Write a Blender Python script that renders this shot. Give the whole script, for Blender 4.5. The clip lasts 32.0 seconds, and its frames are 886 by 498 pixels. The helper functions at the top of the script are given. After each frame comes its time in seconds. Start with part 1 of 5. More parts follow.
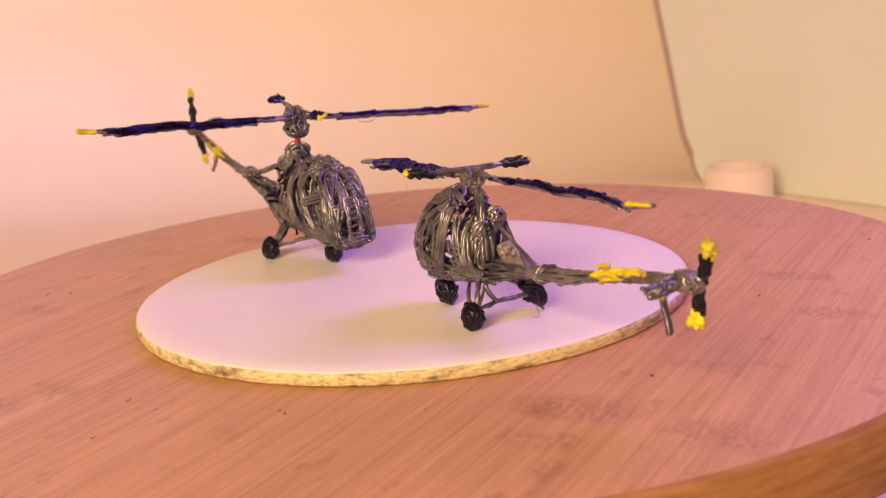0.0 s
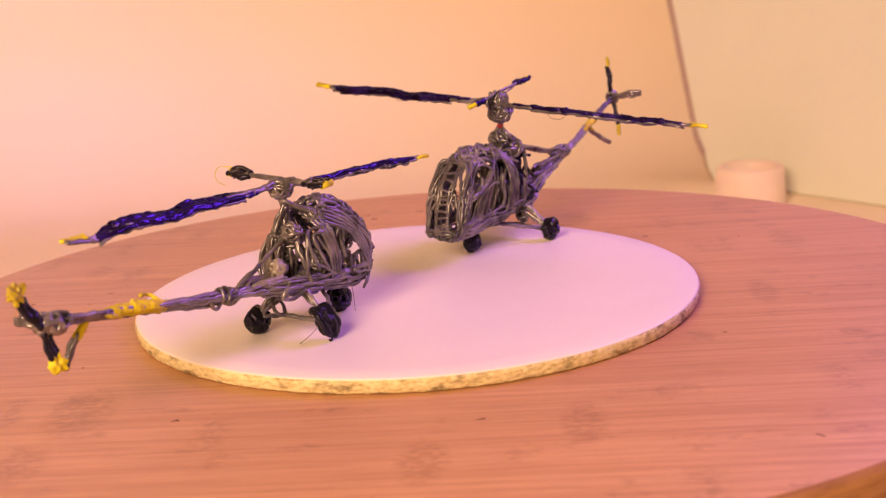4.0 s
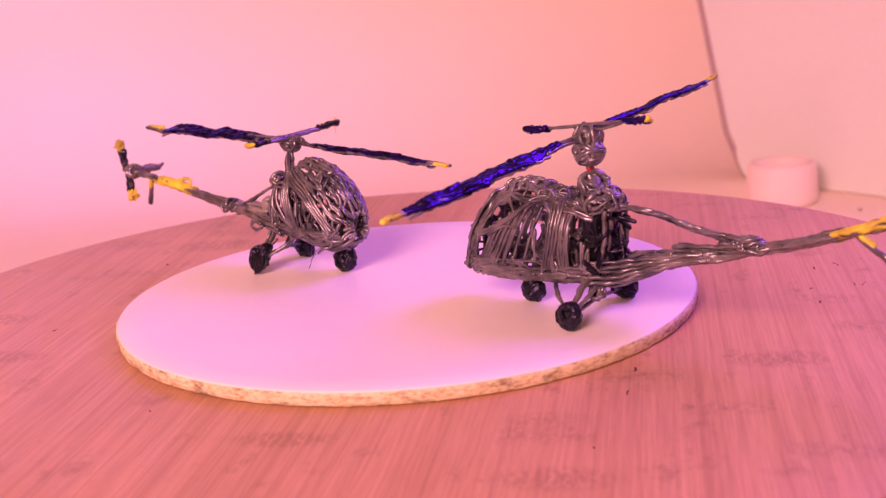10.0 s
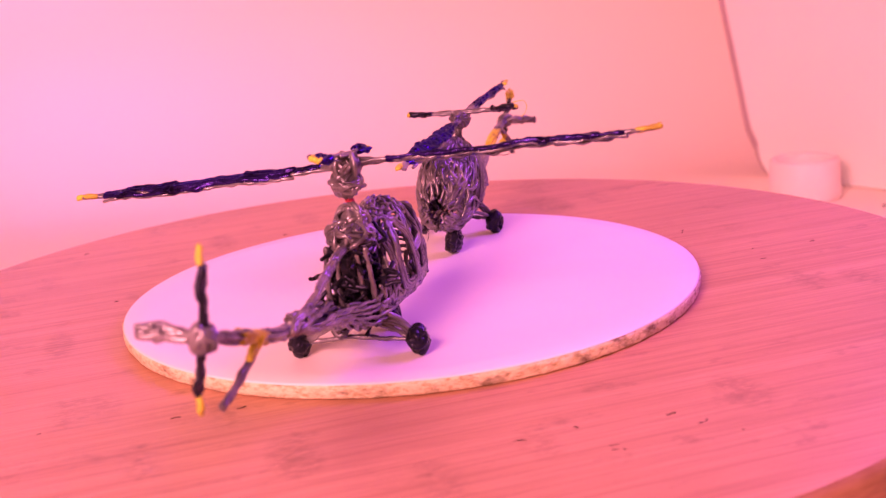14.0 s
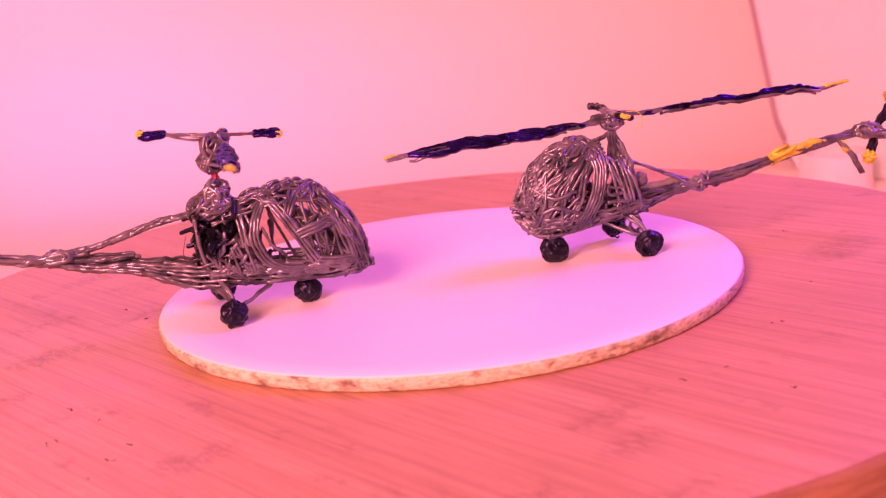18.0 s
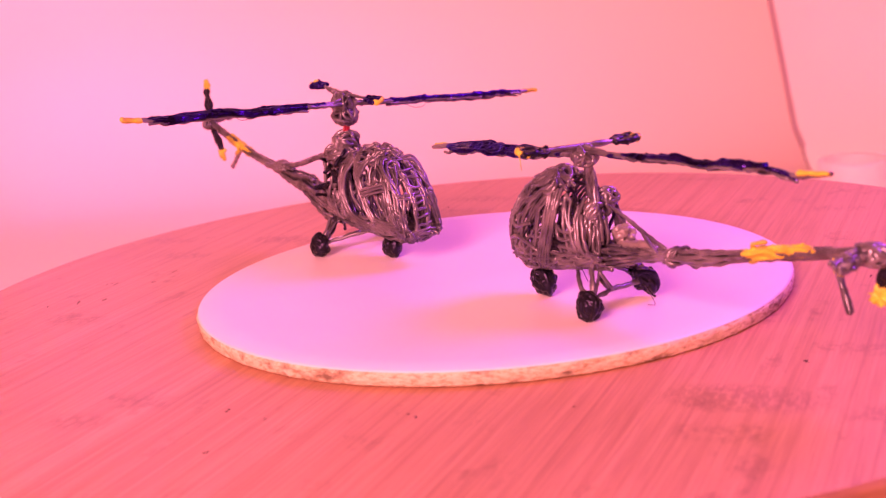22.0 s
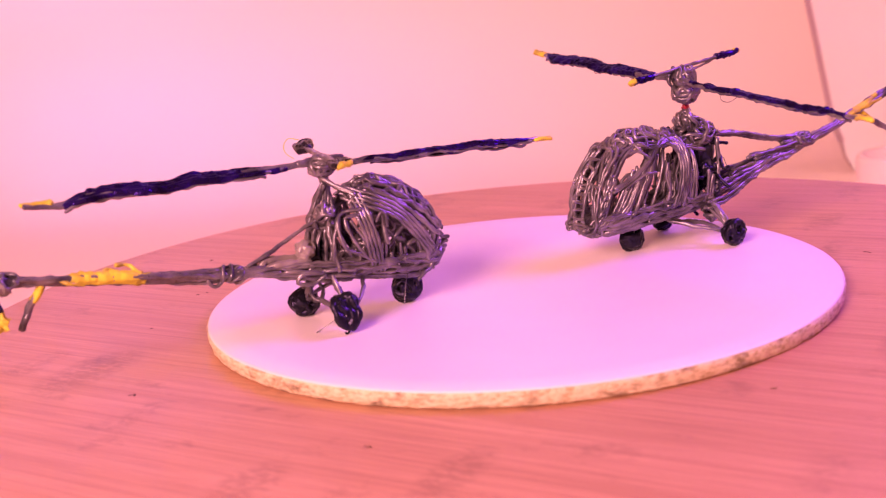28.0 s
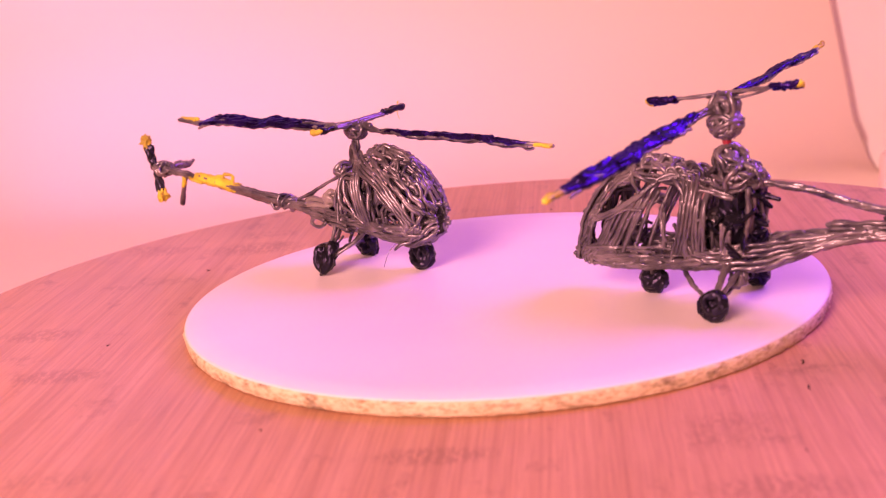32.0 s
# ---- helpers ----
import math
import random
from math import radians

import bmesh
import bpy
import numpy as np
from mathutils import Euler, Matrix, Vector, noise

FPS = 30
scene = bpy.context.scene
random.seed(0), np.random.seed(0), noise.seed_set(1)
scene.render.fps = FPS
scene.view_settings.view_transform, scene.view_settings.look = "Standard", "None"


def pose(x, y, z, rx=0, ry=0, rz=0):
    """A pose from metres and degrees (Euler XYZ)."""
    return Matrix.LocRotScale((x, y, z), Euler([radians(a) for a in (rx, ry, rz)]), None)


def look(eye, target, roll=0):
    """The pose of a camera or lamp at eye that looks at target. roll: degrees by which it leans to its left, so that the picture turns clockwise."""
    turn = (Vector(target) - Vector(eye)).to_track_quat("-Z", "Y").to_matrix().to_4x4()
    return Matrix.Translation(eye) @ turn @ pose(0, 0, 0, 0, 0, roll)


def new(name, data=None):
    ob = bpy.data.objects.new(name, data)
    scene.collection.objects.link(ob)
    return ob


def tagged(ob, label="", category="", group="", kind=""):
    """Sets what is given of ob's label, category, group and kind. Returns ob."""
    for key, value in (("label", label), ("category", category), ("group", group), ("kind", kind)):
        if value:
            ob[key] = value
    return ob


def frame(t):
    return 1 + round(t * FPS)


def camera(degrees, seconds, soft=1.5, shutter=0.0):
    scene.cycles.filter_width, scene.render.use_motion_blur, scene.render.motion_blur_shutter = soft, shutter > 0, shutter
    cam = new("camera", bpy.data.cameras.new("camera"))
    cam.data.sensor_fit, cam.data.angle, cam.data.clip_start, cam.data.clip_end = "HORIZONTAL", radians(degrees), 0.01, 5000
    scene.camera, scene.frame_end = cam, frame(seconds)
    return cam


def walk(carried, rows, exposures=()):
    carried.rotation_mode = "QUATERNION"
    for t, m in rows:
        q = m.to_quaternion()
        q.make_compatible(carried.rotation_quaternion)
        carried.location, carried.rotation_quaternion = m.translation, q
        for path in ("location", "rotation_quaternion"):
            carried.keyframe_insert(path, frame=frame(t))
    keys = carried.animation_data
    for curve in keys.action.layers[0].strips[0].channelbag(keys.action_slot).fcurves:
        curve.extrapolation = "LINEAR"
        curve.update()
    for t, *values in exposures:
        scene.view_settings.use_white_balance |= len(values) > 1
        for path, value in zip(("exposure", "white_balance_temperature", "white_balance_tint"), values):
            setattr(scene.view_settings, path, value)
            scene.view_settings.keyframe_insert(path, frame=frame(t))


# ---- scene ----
# ---------------------------------------------------------------- camera
cam = camera(38.57, 32.0, soft=1.3)
# a lens opening of 2.6 mm, focused on the models
cam.data.dof.use_dof, cam.data.dof.focus_distance, cam.data.dof.aperture_fstop = True, 0.42, 20.0
# seconds, eye (metres), turn about x, y, z (degrees)
PATH = [
    (0.0, 0.0000, -0.4400, 0.1271, 75.90, 4.13, -3.38),
    (0.5, 0.0013, -0.4390, 0.1272, 75.86, 4.06, -3.27),
    (1.0, 0.0025, -0.4384, 0.1274, 75.83, 3.94, -3.16),
    (1.5, 0.0037, -0.4384, 0.1275, 75.82, 3.88, -3.07),
    (2.0, 0.0049, -0.4390, 0.1275, 75.84, 3.92, -2.93),
    (2.5, 0.0060, -0.4397, 0.1273, 75.88, 4.04, -2.83),
    (3.0, 0.0070, -0.4403, 0.1270, 75.92, 4.11, -2.74),
    (3.5, 0.0077, -0.4406, 0.1267, 75.89, 4.06, -2.59),
    (4.0, 0.0081, -0.4403, 0.1268, 75.86, 4.00, -2.39),
    (4.5, 0.0084, -0.4398, 0.1269, 75.81, 3.86, -2.28),
    (5.0, 0.0088, -0.4382, 0.1272, 75.71, 3.84, -2.21),
    (5.5, 0.0090, -0.4361, 0.1274, 75.58, 3.88, -2.15),
    (6.0, 0.0093, -0.4342, 0.1276, 75.47, 3.97, -2.09),
    (6.5, 0.0094, -0.4329, 0.1276, 75.40, 4.04, -2.00),
    (7.0, 0.0095, -0.4330, 0.1274, 75.41, 4.08, -1.87),
    (7.5, 0.0096, -0.4335, 0.1267, 75.48, 4.10, -1.73),
    (8.0, 0.0096, -0.4343, 0.1261, 75.59, 4.20, -1.59),
    (8.5, 0.0097, -0.4345, 0.1253, 75.72, 4.34, -1.46),
    (9.0, 0.0098, -0.4342, 0.1242, 75.84, 4.48, -1.36),
    (9.5, 0.0100, -0.4337, 0.1232, 75.94, 4.55, -1.24),
    (10.0, 0.0103, -0.4337, 0.1225, 76.05, 4.59, -1.11),
    (10.5, 0.0105, -0.4337, 0.1223, 76.07, 4.54, -0.99),
    (11.0, 0.0106, -0.4338, 0.1226, 76.05, 4.46, -0.86),
    (11.5, 0.0106, -0.4340, 0.1227, 76.05, 4.48, -0.74),
    (12.0, 0.0106, -0.4337, 0.1226, 76.04, 4.67, -0.67),
    (12.5, 0.0104, -0.4329, 0.1223, 76.04, 4.82, -0.56),
    (13.0, 0.0102, -0.4313, 0.1217, 76.05, 4.91, -0.50),
    (13.5, 0.0100, -0.4295, 0.1209, 76.08, 4.97, -0.47),
    (14.0, 0.0098, -0.4284, 0.1203, 76.09, 5.02, -0.33),
    (14.5, 0.0098, -0.4272, 0.1198, 76.07, 5.08, -0.27),
    (15.0, 0.0098, -0.4257, 0.1192, 76.02, 5.13, -0.18),
    (15.5, 0.0097, -0.4240, 0.1188, 75.95, 5.17, -0.08),
    (16.0, 0.0094, -0.4220, 0.1188, 75.91, 5.20, 0.07),
    (16.5, 0.0092, -0.4199, 0.1189, 75.90, 5.21, 0.24),
    (17.0, 0.0089, -0.4178, 0.1191, 75.89, 5.24, 0.40),
    (17.5, 0.0086, -0.4159, 0.1193, 75.88, 5.30, 0.53),
    (18.0, 0.0085, -0.4142, 0.1191, 75.86, 5.41, 0.59),
    (18.5, 0.0086, -0.4129, 0.1187, 75.86, 5.49, 0.59),
    (19.0, 0.0086, -0.4116, 0.1179, 75.91, 5.47, 0.70),
    (19.5, 0.0084, -0.4105, 0.1168, 76.01, 5.37, 0.87),
    (20.0, 0.0081, -0.4097, 0.1158, 76.15, 5.11, 1.06),
    (20.5, 0.0078, -0.4090, 0.1151, 76.26, 4.82, 1.17),
    (21.0, 0.0077, -0.4087, 0.1151, 76.27, 4.63, 1.25),
    (21.5, 0.0077, -0.4087, 0.1158, 76.19, 4.57, 1.32),
    (22.0, 0.0078, -0.4086, 0.1168, 76.08, 4.63, 1.39),
    (22.5, 0.0081, -0.4079, 0.1176, 75.94, 4.79, 1.46),
    (23.0, 0.0085, -0.4068, 0.1180, 75.84, 4.95, 1.56),
    (23.5, 0.0090, -0.4052, 0.1177, 75.83, 5.07, 1.68),
    (24.0, 0.0093, -0.4031, 0.1169, 75.86, 5.13, 1.81),
    (24.5, 0.0097, -0.4010, 0.1160, 75.91, 5.18, 1.90),
    (25.0, 0.0100, -0.3991, 0.1151, 75.95, 5.21, 2.04),
    (25.5, 0.0105, -0.3977, 0.1144, 76.02, 5.26, 2.15),
    (26.0, 0.0109, -0.3972, 0.1139, 76.10, 5.35, 2.33),
    (26.5, 0.0114, -0.3974, 0.1135, 76.20, 5.47, 2.53),
    (27.0, 0.0119, -0.3976, 0.1130, 76.28, 5.59, 2.73),
    (27.5, 0.0124, -0.3975, 0.1125, 76.35, 5.69, 2.88),
    (28.0, 0.0131, -0.3967, 0.1119, 76.38, 5.74, 2.96),
    (28.5, 0.0137, -0.3958, 0.1114, 76.38, 5.79, 3.07),
    (29.0, 0.0141, -0.3949, 0.1110, 76.43, 5.74, 3.27),
    (29.5, 0.0146, -0.3941, 0.1105, 76.46, 5.67, 3.42),
    (30.0, 0.0151, -0.3936, 0.1102, 76.48, 5.61, 3.56),
    (30.5, 0.0157, -0.3934, 0.1100, 76.48, 5.57, 3.72),
    (31.0, 0.0162, -0.3936, 0.1102, 76.44, 5.53, 3.88),
    (31.5, 0.0168, -0.3935, 0.1105, 76.38, 5.50, 4.03),
    (32.0, 0.0174, -0.3932, 0.1109, 76.28, 5.43, 4.18),
]

EXPOSURES = [
    (0.0, 0.23, 5550, -13),
    (1.0, 0.38, 5470, -15),
    (2.0, 0.38, 6240, -14),
    (3.0, 0.38, 5270, -5),
    (4.0, 0.27, 6250, 0),
    (7.0, 0.40, 5170, 24),
    (8.0, 0.26, 5340, 39),
    (9.0, 0.16, 5630, 65),
    (10.0, 0.17, 5910, 82),
    (11.0, 0.18, 6150, 87),
    (12.0, 0.20, 6450, 105),
    (13.0, 0.26, 6560, 134),
    (14.0, 0.28, 6700, 136),
    (15.0, 0.32, 6760, 142),
    (18.0, 0.30, 6920, 148),
    (19.0, 0.29, 6920, 155),
    (20.0, 0.27, 6930, 165),
    (21.0, 0.38, 6830, 156),
    (22.0, 0.28, 7200, 162),
    (23.0, 0.37, 7070, 144),
    (24.0, 0.40, 6040, 140),
    (25.0, 0.51, 6080, 108),
    (28.0, 0.37, 6010, 91),
    (29.0, 0.36, 5860, 89),
    (30.0, 0.46, 5820, 78),
    (31.0, 0.43, 5760, 77),
    (32.0, 0.36, 6070, 81),
]
walk(cam, [(t, pose(x, y, z, rx, ry, rz)) for t, x, y, z, rx, ry, rz in PATH], EXPOSURES)

# ---------------------------------------------------------------- light
TABLE = -0.0975          # top of the table under the turntable
world = bpy.data.worlds.new("room_world")
scene.world = world
world.use_nodes = True
world.node_tree.nodes["Background"].inputs[0].default_value = (1.0, 0.72, 0.52, 1)
world.node_tree.nodes["Background"].inputs[1].default_value = 0.2


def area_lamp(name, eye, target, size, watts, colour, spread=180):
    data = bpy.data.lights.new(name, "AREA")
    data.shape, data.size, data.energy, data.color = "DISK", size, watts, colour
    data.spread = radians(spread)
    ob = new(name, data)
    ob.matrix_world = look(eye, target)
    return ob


area_lamp("blue_lamp", (0.48, 0.16, 0.44), (0.03, -0.02, 0), 0.34, 1.1, (0.53, 0.14, 1.0), 110)
# unseen violet fill, added high before the wall to tint its upper left
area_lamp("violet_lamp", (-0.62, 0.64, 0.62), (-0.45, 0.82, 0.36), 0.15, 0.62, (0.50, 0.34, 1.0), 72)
area_lamp("warm_lamp", (-0.50, -1.15, 0.66), (0.15, 0.4, 0.05), 0.65, 28.0, (1.0, 0.58, 0.32))

# ---------------------------------------------------------------- materials


def material(name, rough=0.5, metal=0.0, base=(0.5, 0.5, 0.5), coat=0.0):
    m = bpy.data.materials.new(name)
    m.use_nodes = True
    b = m.node_tree.nodes["Principled BSDF"]
    b.inputs["Base Color"].default_value = (*base, 1)
    b.inputs["Roughness"].default_value = rough
    b.inputs["Metallic"].default_value = metal
    b.inputs["Coat Weight"].default_value = coat
    b.inputs["Specular IOR Level"].default_value = 0.34 if metal < 0.1 else 0.5
    b.inputs["Coat Roughness"].default_value = 0.24
    return m, m.node_tree.nodes, m.node_tree.links, b


def coords(nodes, links, scale=(1, 1, 1), turn=0.0):
    c = nodes.new("ShaderNodeTexCoord")
    out = c.outputs["Object"]
    if turn:
        tr = nodes.new("ShaderNodeMapping")
        tr.inputs["Rotation"].default_value = (0, 0, radians(turn))
        links.new(out, tr.inputs["Vector"])
        out = tr.outputs["Vector"]
    mp = nodes.new("ShaderNodeMapping")
    mp.inputs["Scale"].default_value = scale
    links.new(out, mp.inputs["Vector"])
    return mp.outputs["Vector"]


def noise_of(nodes, links, vec, scale, detail=4.0, rough=0.55):
    n = nodes.new("ShaderNodeTexNoise")
    n.inputs["Scale"].default_value, n.inputs["Detail"].default_value, n.inputs["Roughness"].default_value = scale, detail, rough
    links.new(vec, n.inputs["Vector"])
    return n.outputs["Fac"]


def ramp(nodes, links, fac, stops):
    r = nodes.new("ShaderNodeValToRGB")
    while len(r.color_ramp.elements) < len(stops):
        r.color_ramp.elements.new(0.5)
    for e, (p, c) in zip(r.color_ramp.elements, stops):
        e.position, e.color = p, (*c, 1)
    links.new(fac, r.inputs["Fac"])
    return r.outputs["Color"]


def mix(nodes, links, fac, a, b, mode="MIX"):
    m = nodes.new("ShaderNodeMix")
    m.data_type, m.blend_type = "RGBA", mode
    for socket, v in ((m.inputs[0], fac), (m.inputs[6], a), (m.inputs[7], b)):
        if isinstance(v, (int, float)):
            socket.default_value = v
        elif isinstance(v, tuple):
            socket.default_value = (*v, 1)
        else:
            links.new(v, socket)
    return m.outputs[2]


def math_of(nodes, links, op, a, b=0.0):
    m = nodes.new("ShaderNodeMath")
    m.operation = op
    for socket, v in ((m.inputs[0], a), (m.inputs[1], b)):
        if isinstance(v, (int, float)):
            socket.default_value = v
        else:
            links.new(v, socket)
    return m.outputs[0]


def bump(nodes, links, bsdf, height, strength, distance):
    b = nodes.new("ShaderNodeBump")
    b.inputs["Strength"].default_value, b.inputs["Distance"].default_value = strength, distance
    links.new(height, b.inputs["Height"])
    links.new(b.outputs["Normal"], bsdf.inputs["Normal"])


def filament(name, dark, light, rough, metal, coat=0.0, relief=0.35):
    """Extruded plastic strand: glossy, with streaks along the draw."""
    m, n, l, b = material(name, rough, metal, dark, coat)
    v = coords(n, l)
    big = noise_of(n, l, v, 130, 3)
    fine = noise_of(n, l, v, 1500, 3)
    l.new(ramp(n, l, big, [(0.35, dark), (0.68, light)]), b.inputs["Base Color"])
    r = math_of(n, l, "MULTIPLY_ADD", fine, 0.25)
    r.node.inputs[2].default_value = rough - 0.1
    l.new(r, b.inputs["Roughness"])
    bump(n, l, b, fine, relief, 0.0002)
    return m


GREY = filament("grey_filament", (0.082, 0.076, 0.096), (0.275, 0.25, 0.275), 0.29, 0.55, 0.22, 0.06)
PALE = filament("pale_grey_filament", (0.20, 0.17, 0.16), (0.32, 0.28, 0.27), 0.34, 0.2)
BLACK = filament("black_filament", (0.004, 0.004, 0.006), (0.010, 0.010, 0.013), 0.30, 0.0, 0.12)
# black blades: the blue lamp's sheen is put into base and specular tint
BLUE_SHEEN = filament("blue_sheen_filament", (0.012, 0.005, 0.024), (0.044, 0.022, 0.190), 0.27, 0.75, 0.0, 0.1)
BLUE_SHEEN.node_tree.nodes["Principled BSDF"].inputs["Specular Tint"].default_value = (0.32, 0.26, 1.0, 1)
BLUE_SHEEN.node_tree.nodes["Principled BSDF"].inputs["Specular IOR Level"].default_value = 0.45
# the same sheen, put weaker into the black strands' highlights
BLACK.node_tree.nodes["Principled BSDF"].inputs["Specular Tint"].default_value = (0.55, 0.45, 1.0, 1)
YELLOW = filament("yellow_filament", (0.36, 0.28, 0.02), (0.80, 0.72, 0.008), 0.36, 0.0)
RED = filament("red_filament", (0.26, 0.02, 0.03), (0.45, 0.05, 0.06), 0.40, 0.0)

# bamboo board: strips along the grain, nodes across it, fine fibre
WOOD, n, l, b = material("bamboo", 0.42, 0.0)
GRAIN = 56.0
v = coords(n, l, (1, 1, 1), -GRAIN)
sep = n.new("ShaderNodeSeparateXYZ")
l.new(v, sep.inputs[0])
strip = math_of(n, l, "FLOOR", math_of(n, l, "MULTIPLY", sep.outputs[1], 44.0))
wn = n.new("ShaderNodeTexWhiteNoise")
wn.noise_dimensions = "1D"
l.new(strip, wn.inputs["W"])
fibre = noise_of(n, l, coords(n, l, (36, 1050, 1050), -GRAIN), 1.0, 5, 0.65)
streak = noise_of(n, l, coords(n, l, (5, 130, 130), -GRAIN), 1.0, 4)
blotch = noise_of(n, l, coords(n, l, (38, 60, 50), -GRAIN), 1.0, 6, 0.72)
cloud = noise_of(n, l, coords(n, l), 9.0, 3)
# nodes of the cane: short bands across each strip
along = math_of(n, l, "ADD", math_of(n, l, "MULTIPLY", sep.outputs[0], 4.2), math_of(n, l, "MULTIPLY", wn.outputs["Value"], 9.0))
pulse = math_of(n, l, "ABSOLUTE", math_of(n, l, "SUBTRACT", math_of(n, l, "FRACT", along), 0.5))
node = ramp(n, l, pulse, [(0.0, (1, 1, 1)), (0.028, (0, 0, 0))])
node = mix(n, l, 1.0, node, ramp(n, l, noise_of(n, l, coords(n, l, (260, 420, 300), -GRAIN), 1.0, 4, 0.7), [(0.42, (0, 0, 0)), (0.70, (0.6, 0.6, 0.6))]), "MULTIPLY")
tone = ramp(n, l, streak, [(0.25, (0.54, 0.285, 0.135)), (0.55, (0.63, 0.35, 0.180)), (0.8, (0.71, 0.415, 0.225))])
tone = mix(n, l, 0.22, tone, ramp(n, l, wn.outputs["Value"], [(0.0, (0.54, 0.30, 0.14)), (1.0, (0.70, 0.43, 0.23))]))
tone = mix(n, l, 0.50, tone, ramp(n, l, fibre, [(0.30, (0.52, 0.43, 0.38)), (0.60, (1, 1, 1))]), "MULTIPLY")
# joints between the strips, and finer lines inside them
joint = math_of(n, l, "ABSOLUTE", math_of(n, l, "SUBTRACT", math_of(n, l, "FRACT", math_of(n, l, "MULTIPLY", sep.outputs[1], 44.0)), 0.5))
tone = mix(n, l, ramp(n, l, joint, [(0.47, (0, 0, 0)), (0.497, (0.16, 0.16, 0.16))]), tone, (0.30, 0.15, 0.07))
lines = noise_of(n, l, coords(n, l, (3, 420, 420), -GRAIN), 1.0, 3, 0.5)
tone = mix(n, l, 0.36, tone, ramp(n, l, lines, [(0.36, (0.66, 0.56, 0.48)), (0.52, (1, 1, 1))]), "MULTIPLY")
tone = mix(n, l, ramp(n, l, blotch, [(0.575, (0, 0, 0)), (0.72, (0.66, 0.66, 0.66))]), tone, (0.20, 0.095, 0.045))
tone = mix(n, l, node, tone, (0.15, 0.07, 0.03))
# worn stains: centre (mm), length along and across the grain (mm), depth
patch = noise_of(n, l, coords(n, l, (260, 640, 300), -GRAIN), 1.0, 5, 0.7)
for px, py, sx, sy, deep in ((40, -125, 11, 24, 1.0), (83, 99.5, 6, 17, 1.0), (139.5, -21.5, 7, 17, 1.0), (135, -68, 8, 16, 0.9), (-57, 126, 8, 17, 1.0), (36, 160, 8, 18, 0.8), (-135, 38, 8, 16, 0.7), (70, -150, 8, 16, 0.7), (-125, -70, 7, 14, 0.6), (-108, 92, 6, 13, 0.4), (20, 128, 7, 15, 0.5)):
    q = Vector((px, py)) * 0.001
    ca, sa = math.cos(radians(GRAIN)), math.sin(radians(GRAIN))
    gx, gy = q.x * ca + q.y * sa, -q.x * sa + q.y * ca
    ux = math_of(n, l, "MULTIPLY", math_of(n, l, "SUBTRACT", sep.outputs[0], gx), 1000 / sx)
    uy = math_of(n, l, "MULTIPLY", math_of(n, l, "SUBTRACT", sep.outputs[1], gy), 1000 / sy)
    d2 = math_of(n, l, "ADD", math_of(n, l, "MULTIPLY", ux, ux), math_of(n, l, "MULTIPLY", uy, uy))
    inside = math_of(n, l, "MAXIMUM", math_of(n, l, "SUBTRACT", 1.0, d2), 0.0)
    rough_edge = math_of(n, l, "MULTIPLY", inside, ramp(n, l, patch, [(0.42, (0, 0, 0)), (0.60, (deep, deep, deep))]))
    tone = mix(n, l, math_of(n, l, "MINIMUM", math_of(n, l, "MULTIPLY", rough_edge, 0.8), 0.4), tone, (0.20, 0.09, 0.04))
tone = mix(n, l, 0.5, tone, ramp(n, l, cloud, [(0.3, (0.64, 0.61, 0.58)), (0.7, (0.92, 0.90, 0.89))]), "MULTIPLY")
l.new(tone, b.inputs["Base Color"])
rr = math_of(n, l, "MULTIPLY_ADD", fibre, 0.22)
rr.node.inputs[2].default_value = 0.34
b.inputs["Specular IOR Level"].default_value = 0.75
l.new(rr, b.inputs["Roughness"])
bump(n, l, b, fibre, 0.3, 0.0004)
# sawn side of the board; the shade on it is put into darker tones
WOOD_EDGE, n, l, b = material("shaded_bamboo_side", 0.8, 0.0)
f1 = noise_of(n, l, coords(n, l, (60, 60, 500)), 1.0, 4, 0.6)
l.new(ramp(n, l, f1, [(0.3, (0.22, 0.10, 0.035)), (0.7, (0.36, 0.18, 0.07))]), b.inputs["Base Color"])
bump(n, l, b, f1, 0.3, 0.0004)

# white-faced fibreboard disc and its raw edge
LAMINATE, n, l, b = material("white_laminate", 0.42, 0.0, (0.82, 0.81, 0.80))
v = coords(n, l)
l.new(ramp(n, l, noise_of(n, l, v, 18, 4), [(0.3, (0.75, 0.70, 0.69)), (0.7, (0.79, 0.745, 0.735))]), b.inputs["Base Color"])
bump(n, l, b, noise_of(n, l, v, 900, 2), 0.08, 0.0002)
EDGE, n, l, b = material("raw_fibreboard", 0.85)
v = coords(n, l, (1, 1, 2.2))
f1, f2 = noise_of(n, l, v, 420, 5, 0.65), noise_of(n, l, v, 110, 4, 0.6)
tone = ramp(n, l, f1, [(0.3, (0.44, 0.33, 0.15)), (0.5, (0.74, 0.63, 0.37)), (0.75, (0.86, 0.78, 0.54))])
tone = mix(n, l, ramp(n, l, f2, [(0.52, (0, 0, 0)), (0.68, (0.85, 0.85, 0.85))]), tone, (0.13, 0.085, 0.045))
l.new(tone, b.inputs["Base Color"])
bump(n, l, b, f1, 0.9, 0.0008)

